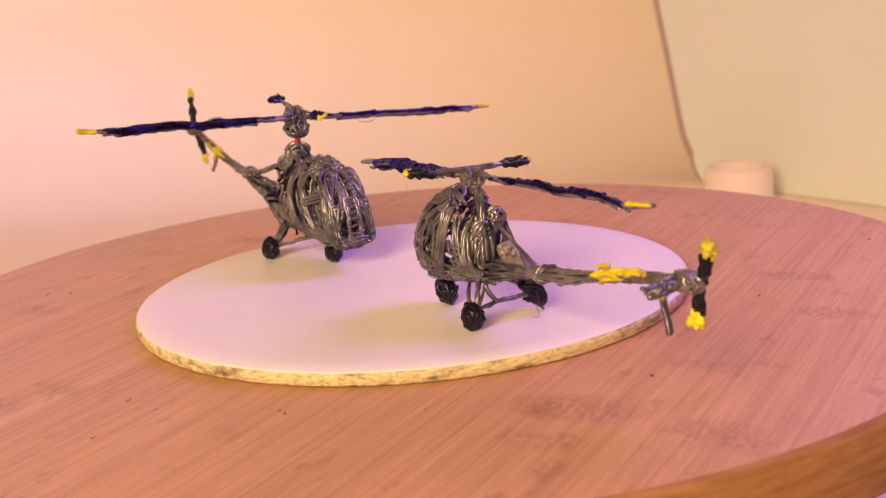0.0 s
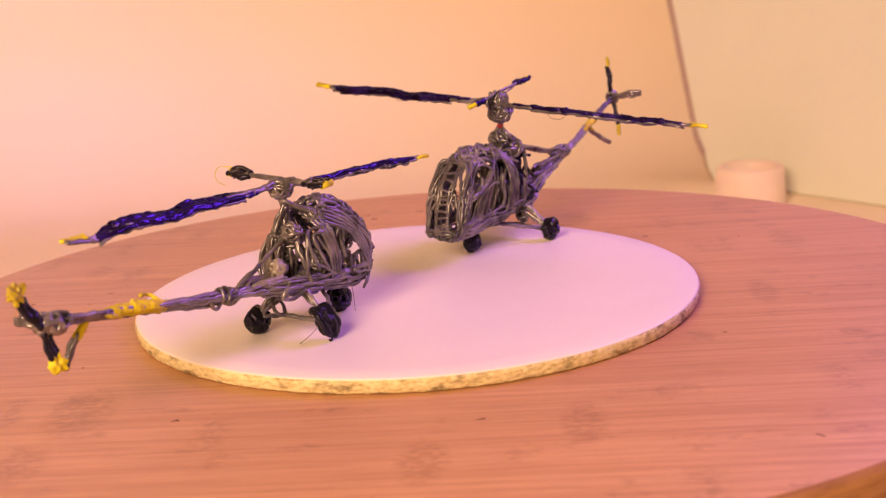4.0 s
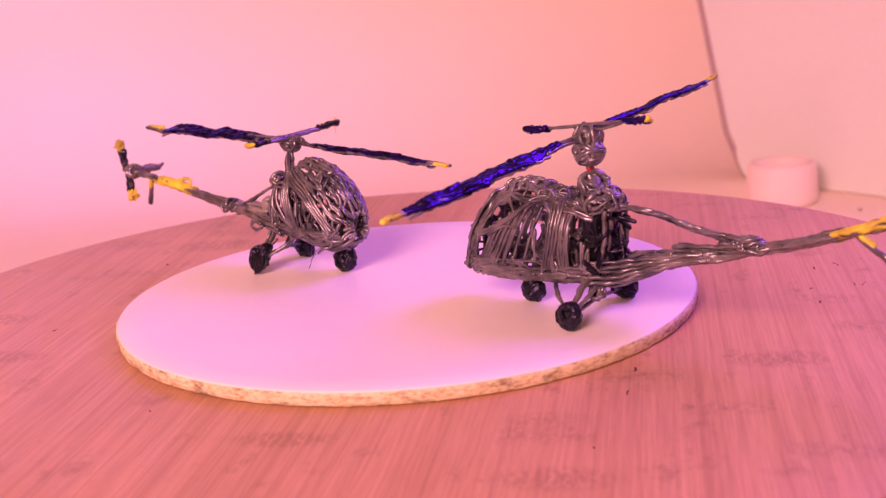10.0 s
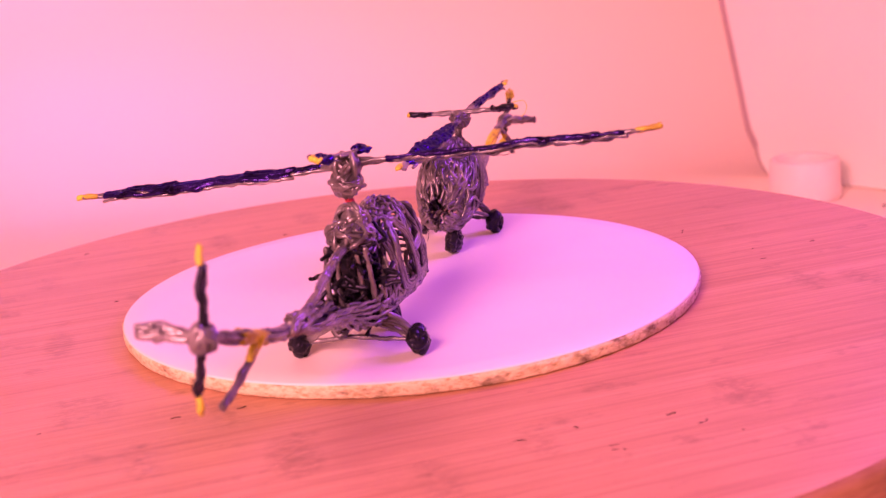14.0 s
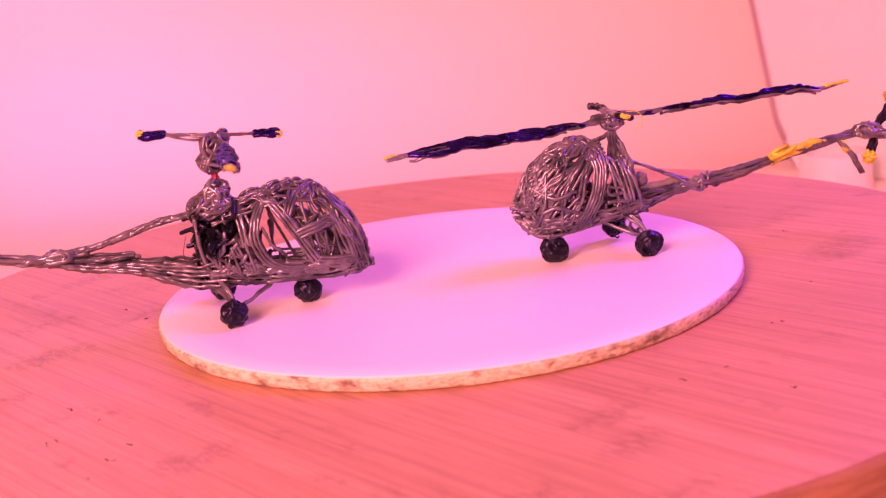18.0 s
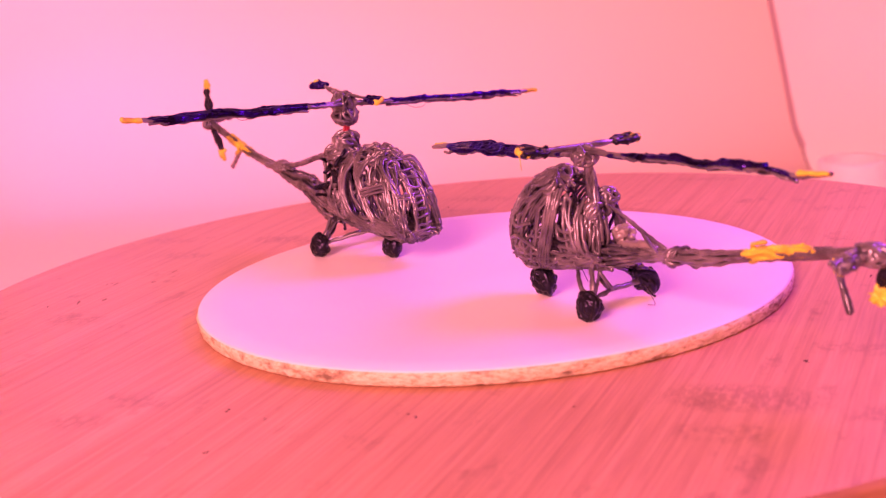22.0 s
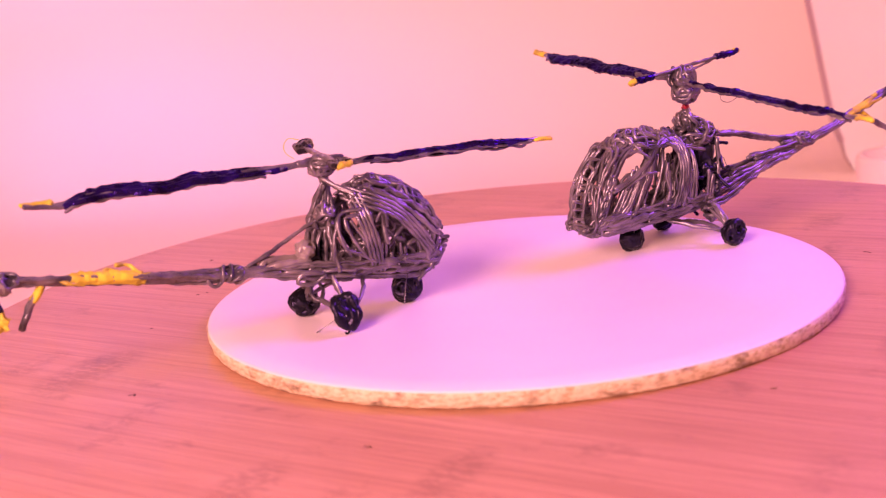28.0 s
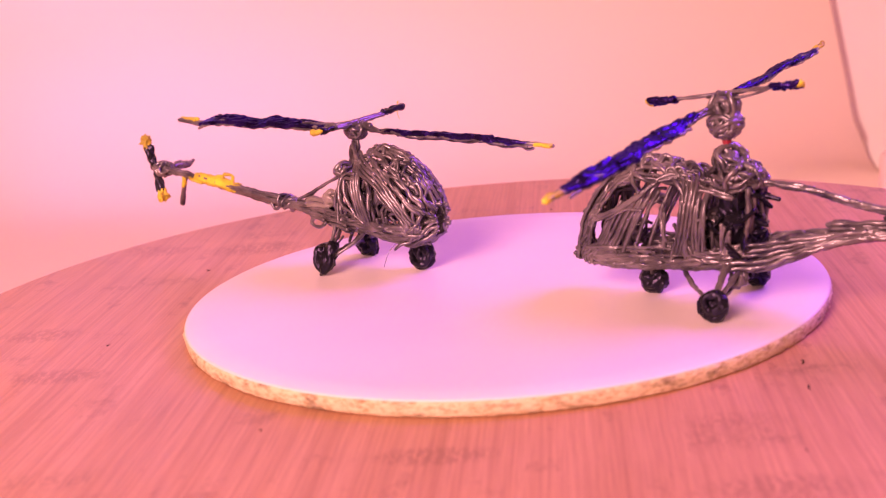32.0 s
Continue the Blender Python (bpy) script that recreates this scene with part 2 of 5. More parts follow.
WALL, n, l, b = material("cream_wall", 0.75, 0.0, (0.80, 0.66, 0.55))
v = coords(n, l)
l.new(ramp(n, l, noise_of(n, l, v, 2.2, 3), [(0.3, (0.89, 0.755, 0.615)), (0.7, (0.92, 0.785, 0.645))]), b.inputs["Base Color"])
bump(n, l, b, noise_of(n, l, v, 160, 3), 0.05, 0.001)
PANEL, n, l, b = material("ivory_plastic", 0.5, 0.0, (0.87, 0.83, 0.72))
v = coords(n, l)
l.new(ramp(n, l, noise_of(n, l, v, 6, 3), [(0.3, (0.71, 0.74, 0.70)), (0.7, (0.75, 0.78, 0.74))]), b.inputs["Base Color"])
# darker grey that stands for the shade on the panel's rounded edge
SHADED_RIM, n, l, b = material("shaded_rim", 0.5, 0.0, (0.45, 0.36, 0.36))
v = coords(n, l)
l.new(ramp(n, l, noise_of(n, l, v, 14, 3), [(0.3, (0.42, 0.33, 0.34)), (0.7, (0.48, 0.38, 0.38))]), b.inputs["Base Color"])
GLASS, n, l, b = material("frosted_candle_cup", 0.45, 0.0, (0.66, 0.58, 0.56))
v = coords(n, l)
l.new(ramp(n, l, noise_of(n, l, v, 60, 3), [(0.3, (0.84, 0.70, 0.66)), (0.7, (0.88, 0.74, 0.70))]), b.inputs["Base Color"])
b.inputs["Subsurface Weight"].default_value = 0.25
b.inputs["Subsurface Radius"].default_value = (0.01, 0.006, 0.005)
WAX, n, l, b = material("wax", 0.5, 0.0, (0.86, 0.72, 0.70))
DARK, n, l, b = material("dark_mark", 0.8, 0.0, (0.05, 0.025, 0.015))
# dim colour that holds down the light bounced off the unseen room
ROOM, n, l, b = material("dim_room", 0.85, 0.0, (0.30, 0.26, 0.23))

# ---------------------------------------------------------------- mesh helpers
MM = 0.001


def mesh_object(name, verts, faces, mat, parent=None, label="", smooth=True, scale=1.0):
    me = bpy.data.meshes.new(name)
    me.from_pydata([(x * scale, y * scale, z * scale) for x, y, z in verts], [], faces)
    me.materials.append(mat)
    if smooth:
        me.polygons.foreach_set("use_smooth", [True] * len(me.polygons))
    me.update()
    ob = new(name, me)
    if parent:
        ob.parent = parent
    return tagged(ob, label) if label else ob


def lathe(profile, sides, wobble=0.0, rng=None, shift=(0, 0)):
    """Turn (radius, height) rows about z; closed at radius 0."""
    verts, faces = [], []
    k = len(profile)
    jit = [[rng.gauss(0, wobble) if rng and wobble else 0.0 for _ in range(k)] for _ in range(sides)]
    for i in range(sides):
        a = 2 * math.pi * i / sides
        for j, (r, z) in enumerate(profile):
            q = r + (jit[i][j] if r > 1e-6 else 0)
            verts.append((shift[0] + q * math.cos(a), shift[1] + q * math.sin(a), z))
    for i in range(sides):
        for j in range(k - 1):
            p, q = i * k + j, ((i + 1) % sides) * k + j
            faces.append((p, q, q + 1, p + 1))
    return verts, faces


class Strands:
    """Tubes of extruded filament gathered into one mesh; millimetres."""

    def __init__(self, seed):
        self.v, self.f, self.rng = [], [], random.Random(seed)

    def tube(self, pts, r=0.7, wob=0.42, lump=0.2, sides=7, step=1.0, flat=1.0):
        rng = self.rng
        pts = [Vector(p) for p in pts]
        if len(pts) == 2:
            pts = [pts[0], (pts[0] + pts[1]) / 2, pts[1]]
        ext = [2 * pts[0] - pts[1], *pts, 2 * pts[-1] - pts[-2]]
        line = []
        for i in range(1, len(ext) - 2):
            a, b, c, d = ext[i - 1:i + 3]
            k = max(2, int((c - b).length / step))
            for j in range(k):
                t = j / k
                line.append(0.5 * (2 * b + (c - a) * t + (2 * a - 5 * b + 4 * c - d) * t * t + (3 * b - a - 3 * c + d) * t ** 3))
        line.append(pts[-1])
        o = Vector((rng.uniform(0, 90), rng.uniform(0, 90), rng.uniform(0, 90)))
        m = len(line)
        line = [p + noise.noise_vector(o + p * 0.33) * wob + noise.noise_vector(o * 1.3 + p * 0.8) * wob * 0.3 for p in line]
        radii = [r * (1 + lump * 2.2 * noise.noise(o * 1.7 + p * 0.45)) for p in line]
        # rounded ends
        t0, t1 = (line[1] - line[0]).normalized(), (line[-1] - line[-2]).normalized()
        line = [line[0] - t0 * radii[0] * 0.85, line[0] - t0 * radii[0] * 0.45, *line, line[-1] + t1 * radii[-1] * 0.45, line[-1] + t1 * radii[-1] * 0.85]
        radii = [radii[0] * 0.35, radii[0] * 0.85, *radii, radii[-1] * 0.85, radii[-1] * 0.35]
        m = len(line)
        up = Vector((0.13, 0.21, 0.97))
        base = len(self.v)
        prev = None
        for i, p in enumerate(line):
            t = (line[min(i + 1, m - 1)] - line[max(i - 1, 0)]).normalized()
            side = t.cross(up if prev is None else prev)
            if side.length < 1e-4:
                side = t.cross(Vector((1, 0.2, 0.1)))
            side.normalize()
            nrm = side.cross(t).normalized()
            prev = nrm
            for k in range(sides):
                a = 2 * math.pi * k / sides
                q = p + (side * math.cos(a) + nrm * math.sin(a) * flat) * radii[i]
                self.v.append((q.x, q.y, q.z))
        for i in range(m - 1):
            for k in range(sides):
                a, b2 = base + i * sides + k, base + i * sides + (k + 1) % sides
                self.f.append((a, b2, b2 + sides, a + sides))
        self.f.append(tuple(base + k for k in range(sides))[::-1])
        self.f.append(tuple(base + (m - 1) * sides + k for k in range(sides)))
        return self

    def bundle(self, pts, count, spread, r=0.7, ends=None, **kw):
        """Several strands side by side along one line."""
        rng = self.rng
        for _ in range(count):
            off = Vector((rng.gauss(0, 1), rng.gauss(0, 1), rng.gauss(0, 1)))
            off = off.normalized() * rng.uniform(0.25, 1.0)
            out = []
            for i, p in enumerate(pts):
                s = spread[i] if isinstance(spread, (list, tuple)) else spread
                j = Vector((rng.gauss(0, 0.18), rng.gauss(0, 0.18), rng.gauss(0, 0.18))) * s
                out.append(Vector(p) + off * s + j)
            self.tube(out, r * rng.uniform(0.82, 1.15), **kw)
        return self

    def ball(self, centre, radii, count, r=0.6, turns=1.3, core=True):
        """A lump wound from strands over an ellipsoid."""
        rng = self.rng
        c = Vector(centre)
        if core:
            self.blob(c, [q * 0.66 for q in radii], 0.35)
        for _ in range(max(5, int(count * 1.7))):
            ax = Vector((rng.gauss(0, 1), rng.gauss(0, 1), rng.gauss(0, 1))).normalized()
            u = ax.orthogonal().normalized()
            w = ax.cross(u)
            h, a0, swell = rng.uniform(-0.75, 0.75), rng.uniform(0, 6.28), rng.uniform(0.9, 1.12)
            arc = turns * rng.uniform(0.3, 0.8)
            k = max(5, int(arc * 10))
            pts = []
            for i in range(k):
                a = a0 + arc * 2 * math.pi * i / (k - 1)
                hh = max(-0.92, min(0.92, h + rng.gauss(0, 0.12)))
                q = ((u * math.cos(a) + w * math.sin(a)) * math.sqrt(1 - hh * hh) + ax * hh) * swell
                pts.append(c + Vector((q.x * radii[0], q.y * radii[1], q.z * radii[2])))
            self.tube(pts, r * rng.uniform(0.8, 1.3), wob=0.5, lump=0.3)
        return self

    def blob(self, centre, radii, rough=0.15, rows=9, sides=14):
        o = Vector((self.rng.uniform(0, 50), 3, 7))
        base = len(self.v)
        c = Vector(centre)
        for i in range(rows + 1):
            th = math.pi * i / rows
            for k in range(sides):
                a = 2 * math.pi * k / sides
                d = Vector((math.sin(th) * math.cos(a), math.sin(th) * math.sin(a), math.cos(th)))
                s = 1 + rough * noise.noise(o + d * 2.3) * 1.6
                self.v.append((c.x + d.x * radii[0] * s, c.y + d.y * radii[1] * s, c.z + d.z * radii[2] * s))
        for i in range(rows):
            for k in range(sides):
                a, b2 = base + i * sides + k, base + i * sides + (k + 1) % sides
                self.f.append((a, b2, b2 + sides, a + sides))
        return self

    def ribbon(self, pts, widths, thick, count, across, r=0.75, wob=0.3):
        """A flat blade: a thin core with strands laid along it."""
        rng = self.rng
        across = Vector(across).normalized()
        pts = [Vector(p) for p in pts]
        for c in range(count):
            u = -1 + 2 * c / (count - 1)
            line = []
            for p, w in zip(pts, widths):
                line.append(p + across * (u * w * 0.5 + rng.gauss(0, 0.2)) + Vector((0, 0, rng.gauss(0, 0.22) * thick)))
            self.tube(line, r * rng.uniform(0.9, 1.25), wob=wob, lump=0.3)
        return self

    def object(self, name, mat, parent, label="", fuse=0.0):
        """fuse: welds crossing strands into one skin, at that voxel size."""
        ob = mesh_object(name, self.v, self.f, mat, parent, label, scale=MM)
        if fuse:
            m = ob.modifiers.new("weld", "REMESH")
            m.mode, m.voxel_size, m.use_smooth_shade = "VOXEL", fuse * MM, True
        return ob


def empty(name, label, category, group=""):
    return tagged(new(name), label, category, group)


# ---------------------------------------------------------------- setting
def sweep_backdrop():
    """Table surface that runs up into the wall in one smooth cove."""
    prof = [(-0.75, TABLE), (-0.3, TABLE), (0.1, TABLE), (0.66, TABLE)]
    R, y0 = 0.16, 0.66
    prof += [(y0 + R * math.sin(a), TABLE + R * (1 - math.cos(a))) for a in [math.pi / 2 * i / 12 for i in range(1, 13)]]
    prof += [(0.82, 0.4), (0.82, 0.9), (0.82, 1.58)]
    xs = [-1.3, -0.65, 0.0, 0.65, 1.3]
    verts = [(x, y, z) for x in xs for y, z in prof]
    back = [(x, y + 0.012, z - 0.012) for x in xs for y, z in prof]
    k, nx = len(prof), len(xs)
    faces = [(i * k + j, (i + 1) * k + j, (i + 1) * k + j + 1, i * k + j + 1) for i in range(nx - 1) for j in range(k - 1)]
    o = len(verts)
    faces += [tuple(o + q for q in f)[::-1] for f in faces]
    ob = mesh_object("backdrop", verts + back, faces, WALL)
    return tagged(ob, "smooth cream wall running down into the pale table top", "backdrop", kind="structure")


def slab(name, lo, hi, mat, label, category):
    (x0, y0, z0), (x1, y1, z1) = lo, hi
    vs = [(x, y, z) for x in (x0, x1) for y in (y0, y1) for z in (z0, z1)]
    fs = [(0, 1, 3, 2), (4, 6, 7, 5), (0, 4, 5, 1), (2, 3, 7, 6), (0, 2, 6, 4), (1, 5, 7, 3)]
    return tagged(mesh_object(name, vs, fs, mat, smooth=False), label, category, kind="structure")


sweep_backdrop()
# unseen shell added to close the room around the camera
slab("wall_west", (-1.40, -1.6, -0.86), (-1.31, 0.9, 1.6), ROOM, "plain dim room wall, out of view", "wall")
slab("wall_east", (1.31, -1.6, -0.86), (1.40, 0.9, 1.6), ROOM, "plain dim room wall, out of view", "wall")
slab("wall_south", (-1.40, -1.7, -0.86), (1.40, -1.61, 1.6), ROOM, "plain dim room wall, out of view", "wall")
slab("ceiling", (-1.40, -1.7, 1.6), (1.40, 0.95, 1.68), ROOM, "plain dim ceiling, out of view", "ceiling")
slab("floor", (-1.40, -1.7, -0.95), (1.40, 0.95, -0.87), ROOM, "plain dim room floor, out of view", "floor")


def ivory_panel():
    """Thick rounded panel that stands on the table; its side leans outwards."""
    R, slope, top, length, thick, r = 0.040, 0.23, 0.42, 0.62, 0.06, 0.026
    line = [(-slope * (z - R * 0.6), z) for z in (top, top * 0.8, top * 0.6, top * 0.4, 0.10)]
    for i in range(15):
        a = math.pi + (math.pi / 2) * i / 14
        x, z = R + R * math.cos(a), R + R * math.sin(a)
        line.append((x - max(0.0, z - R * 0.6) * slope, z))
    line += [(0.2, 0.0), (0.4, 0.0), (length, 0.0)]
    normal = []
    for i in range(len(line)):
        (xa, za), (xb, zb) = line[max(i - 1, 0)], line[min(i + 1, len(line) - 1)]
        dx, dz = xb - xa, zb - za
        q = math.hypot(dx, dz)
        normal.append((-dz / q, dx / q))

    bend = [r if i < 12 else max(0.003, r * (1 - (i - 11) / 8)) for i in range(len(line))]

    def row(deg):
        f = radians(deg)
        return [(x + nx * q * (1 - math.sin(f)), q * (1 - math.cos(f)), z + nz * q * (1 - math.sin(f))) for (x, z), (nx, nz), q in zip(line, normal, bend)]

    def strip(rows, j0, j1):
        """Rows of the edge between two places of the outline."""
        k = j1 - j0
        vs = [p for q in rows for p in q[j0:j1]]
        fs = [(i * k + j, i * k + j + 1, (i + 1) * k + j + 1, (i + 1) * k + j) for i in range(len(rows) - 1) for j in range(k - 1)]
        return vs, fs

    e = empty("rounded_panel", "ivory plastic panel with rounded corners standing on the table", "panel")
    e.matrix_world = pose(0.2479, 0.6341, TABLE, 0, 0, -54.4)
    back = [(x, thick, z) for x, z in line]
    k, corner = len(line), 5 + 13
    vs, fs = strip([row(d) for d in (0, 4, 8, 11, 14)], 0, k)
    o = len(vs)
    vs += [(length, 0.0, top)]
    fs.append((*range(k), o)[::-1])
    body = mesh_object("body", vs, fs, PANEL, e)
    body.data.polygons[len(fs) - 1].use_smooth = False
    turned = [row(d) for d in (14, 20, 28, 38, 48, 58, 68, 79, 90)] + [back]
    # part of the edge that turns away, coloured darker as shade
    mesh_object("rim", *strip(turned, 0, corner), SHADED_RIM, e, "darker grey rounded edge")
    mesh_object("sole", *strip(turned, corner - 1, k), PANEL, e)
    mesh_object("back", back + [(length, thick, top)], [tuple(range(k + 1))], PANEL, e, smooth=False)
    for ob in e.children:
        bm = bmesh.new()
        bm.from_mesh(ob.data)
        if ob.name.startswith("body"):
            bmesh.ops.recalc_face_normals(bm, faces=bm.faces[:])
        bm.to_mesh(ob.data)
        bm.free()
    return e


ivory_panel()


def candle():
    e = empty("tealight_holder", "pinkish frosted tealight holder with a white wick, on the table", "candle holder")
    e.matrix_world = pose(0.2736, 0.5177, TABLE)
    R = 0.0272
    prof = [(0.0, 0.0), (R - 0.002, 0.0), (R - 0.0005, 0.001), (R, 0.004), (R - 0.0014, 0.028), (R - 0.0022, 0.0305), (R - 0.0042, 0.0315), (R - 0.007, 0.0308), (R - 0.0085, 0.029), (R - 0.0095, 0.020), (0.0, 0.0195)]
    mesh_object("cup", *lathe(prof, 48), GLASS, e)
    mesh_object("wax", *lathe([(0.0, 0.0197), (R - 0.0098, 0.0197), (R - 0.0098, 0.0235), (0.004, 0.0228), (0.0, 0.0226)], 32), WAX, e)
    s = Strands(5)
    s.tube([(0, 0, 22.5), (0.4, 0.2, 26), (1.0, 0.0, 29)], 0.8, wob=0.1)
    s.object("wick", WAX, e, "short pale wick")


candle()


def table_speck():
    s = Strands(77)
    s.ball((0, 0, 0.7), (1.0, 0.7, 0.6), 3, r=0.3)
    ob = mesh_object("scrap", s.v, s.f, GREY, scale=MM)
    ob.matrix_world = pose(0.3165, 0.467, TABLE)
    tagged(ob, "tiny grey plastic scrap lying on the table", "scrap")


table_speck()

# ---------------------------------------------------------------- turntable
turning = []            # (thing, its pose on the turntable at 0 degrees)


def bamboo_turntable():
    e = empty("turntable", "round bamboo turntable board with dark scuffs, on the table", "turntable")
    cx, cy, R = 0.0083, 0.0136, 0.1980
    prof = [(0.0, 0.0), (0.06, 0.0), (0.12, 0.0), (R - 0.003, 0.0), (R - 0.0022, -0.0001)]
    mesh_object("board", *lathe(prof, 200, shift=(cx, cy)), WOOD, e)
    prof = [(R - 0.0022, -0.0001), (R - 0.0015, -0.0004), (R - 0.0007, -0.0010), (R - 0.0001, -0.0020), (R, -0.0035), (R, -0.019), (R - 0.002, -0.022), (0.12, -0.022), (0.0, -0.022)]
    mesh_object("board_side", *lathe(prof, 200, shift=(cx, cy)), WOOD_EDGE, e, "darker sawn side")
    prof = [(0.0, -0.0222), (0.10, -0.0222), (0.10, -0.06), (0.13, -0.08), (0.13, -0.0995), (0.0, -0.0995)]
    mesh_object("bearing_foot", *lathe(prof, 64, shift=(0, 0)), WOOD, e)
    rng = random.Random(31)
    marks = [(-40, -100.4, 2.6), (-39, -104.6, 2), (-85.6, -78.7, 2.5), (-87.4, -82.4, 1.8), (-91, -106, 1.8), (-76, -88.6, 2.6), (0, -112.6, 2), (66, -106.8, 2), (-126.6, 60.6, 2.4), (-126.3, 85.3, 3.6), (-124, 83, 2), (-109.4, 78.5, 2.2), (-135.9, 60.9, 3), (-146.8, 60.6, 1.8), (-19, 109.5, 2.2), (19.7, 150.3, 2), (-96, 95, 4), (-102, 92, 3), (-7.5, 124, 3.2), (185, 17, 2.2), (108, 58, 2), (120, -41, 2)]
    for x, y, w in marks:
        s = Strands(int(x * 7 + y))
        a = radians(GRAIN) + rng.gauss(0, 0.35)
        dx, dy = math.cos(a) * w / 2, math.sin(a) * w / 2
        s.tube([(x - dx, y - dy, 0), (x + rng.gauss(0, 0.4), y + rng.gauss(0, 0.4), 0.02), (x + dx, y + dy, 0)], 0.26, wob=0.5, flat=0.35, step=0.6)
        s.object("scuff", DARK, e, "small dark scuff")
    turning.append((e, pose(0, 0, -0.0008)))


bamboo_turntable()


def white_disc():
    e = empty("display_disc", "round white fibreboard disc with a rough tan edge, on the turntable", "disc")
    R, T = 0.0991, 0.005
    rng = random.Random(8)
    mesh_object("face", *lathe([(0.0, T), (0.03, T), (0.06, T), (0.09, T), (R - 0.0008, T), (R - 0.0002, T - 0.0003), (R - 0.0001, T - 0.0006)], 180), LAMINATE, e, "white laminate face")
    prof = [(R - 0.0004, T - 0.0005), (R + 0.0001, T - 0.0010), (R + 0.0002, T - 0.0018), (R, T - 0.0026), (R - 0.0001, 0.0008), (R - 0.0006, 0.0002), (0.0, 0.0002)]
    mesh_object("edge", *lathe(prof, 420, 0.00016, rng), EDGE, e, "rough raw fibreboard edge")
    for a in (0.4, 1.1, 2.3, 3.6, 4.4, 5.3):
        s = Strands(int(a * 100))
        x, y = 97 * math.cos(a), 97 * math.sin(a)
        s.tube([(x * 0.999, y * 0.999, 1.5), (x * 1.008, y * 1.008 + 0.4, 1.2), (x * 1.015, y * 1.012, 0.6)], 0.16, wob=0.2, step=0.5)
        s.object("splinter", EDGE, e)
    turning.append((e, pose(0.0066, 0.0062, -0.0007)))


white_disc()


# ---------------------------------------------------------------- helicopters
def section(rows, x):
    """Half width, bottom and top of a cabin at x, from rows (x, w, b, t)."""
    for (xa, *a), (xb, *b2) in zip(rows, rows[1:]):
        if xa <= x <= xb:
            t = (x - xa) / (xb - xa)
            return [p + (q - p) * t for p, q in zip(a, b2)]
    return list(rows[0][1:]) if x < rows[0][0] else list(rows[-1][1:])


def skin(rows, x, a, push=0.0):
    """A point of the cabin's skin: a in degrees, 0 left, 90 top, 180 right, 270 belly."""
    w, lo, hi = section(rows, x)
    c, s = math.cos(radians(a)), math.sin(radians(a))
    p = 0.72 if s < 0 else (1.0 if rows[-1][0] > 40 else 1.05)
    yy = math.copysign(abs(c) ** p, c) * (w + push)
    zz = (lo + hi) / 2 + math.copysign(abs(s) ** p, s) * ((hi - lo) / 2 + push)
    return (x, yy + (1.8 if rows[-1][0] < 40 else 0.0), zz)


def paddle(parent, name, p0, p1, width, across, seed, tip, dark=None):
    s = Strands(seed)
    p0, p1 = Vector(p0), Vector(p1)
    pts = [p0 + (p1 - p0) * t for t in (0.0, 0.35, 0.7, 0.92)]
    s.ribbon(pts, [width * 0.5, width, width, width * 0.8], 1.0, 4, across, 0.8, 0.6)
    for q in (0.4, 0.62, 0.85):
        # clots on the paddle
        s.blob(p0.lerp(p1, q) + Vector(across) * width * s.rng.uniform(-0.35, 0.35), (1.3, 1.3, 1.1), 0.7, 7, 10)
    ob = s.object(name, dark or BLUE_SHEEN, parent, "flat dark paddle", fuse=0.25)
    y = Strands(seed + 1)
    y.ribbon([p0 + (p1 - p0) * t for t in (0.84, 0.93, 1.0)], [width * tip, width * tip * 0.9, width * tip * 0.5], 1.0, 3, across, 0.85)
    y.object("yellow_tip", YELLOW, ob, "yellow tip", fuse=0.2)
    return ob


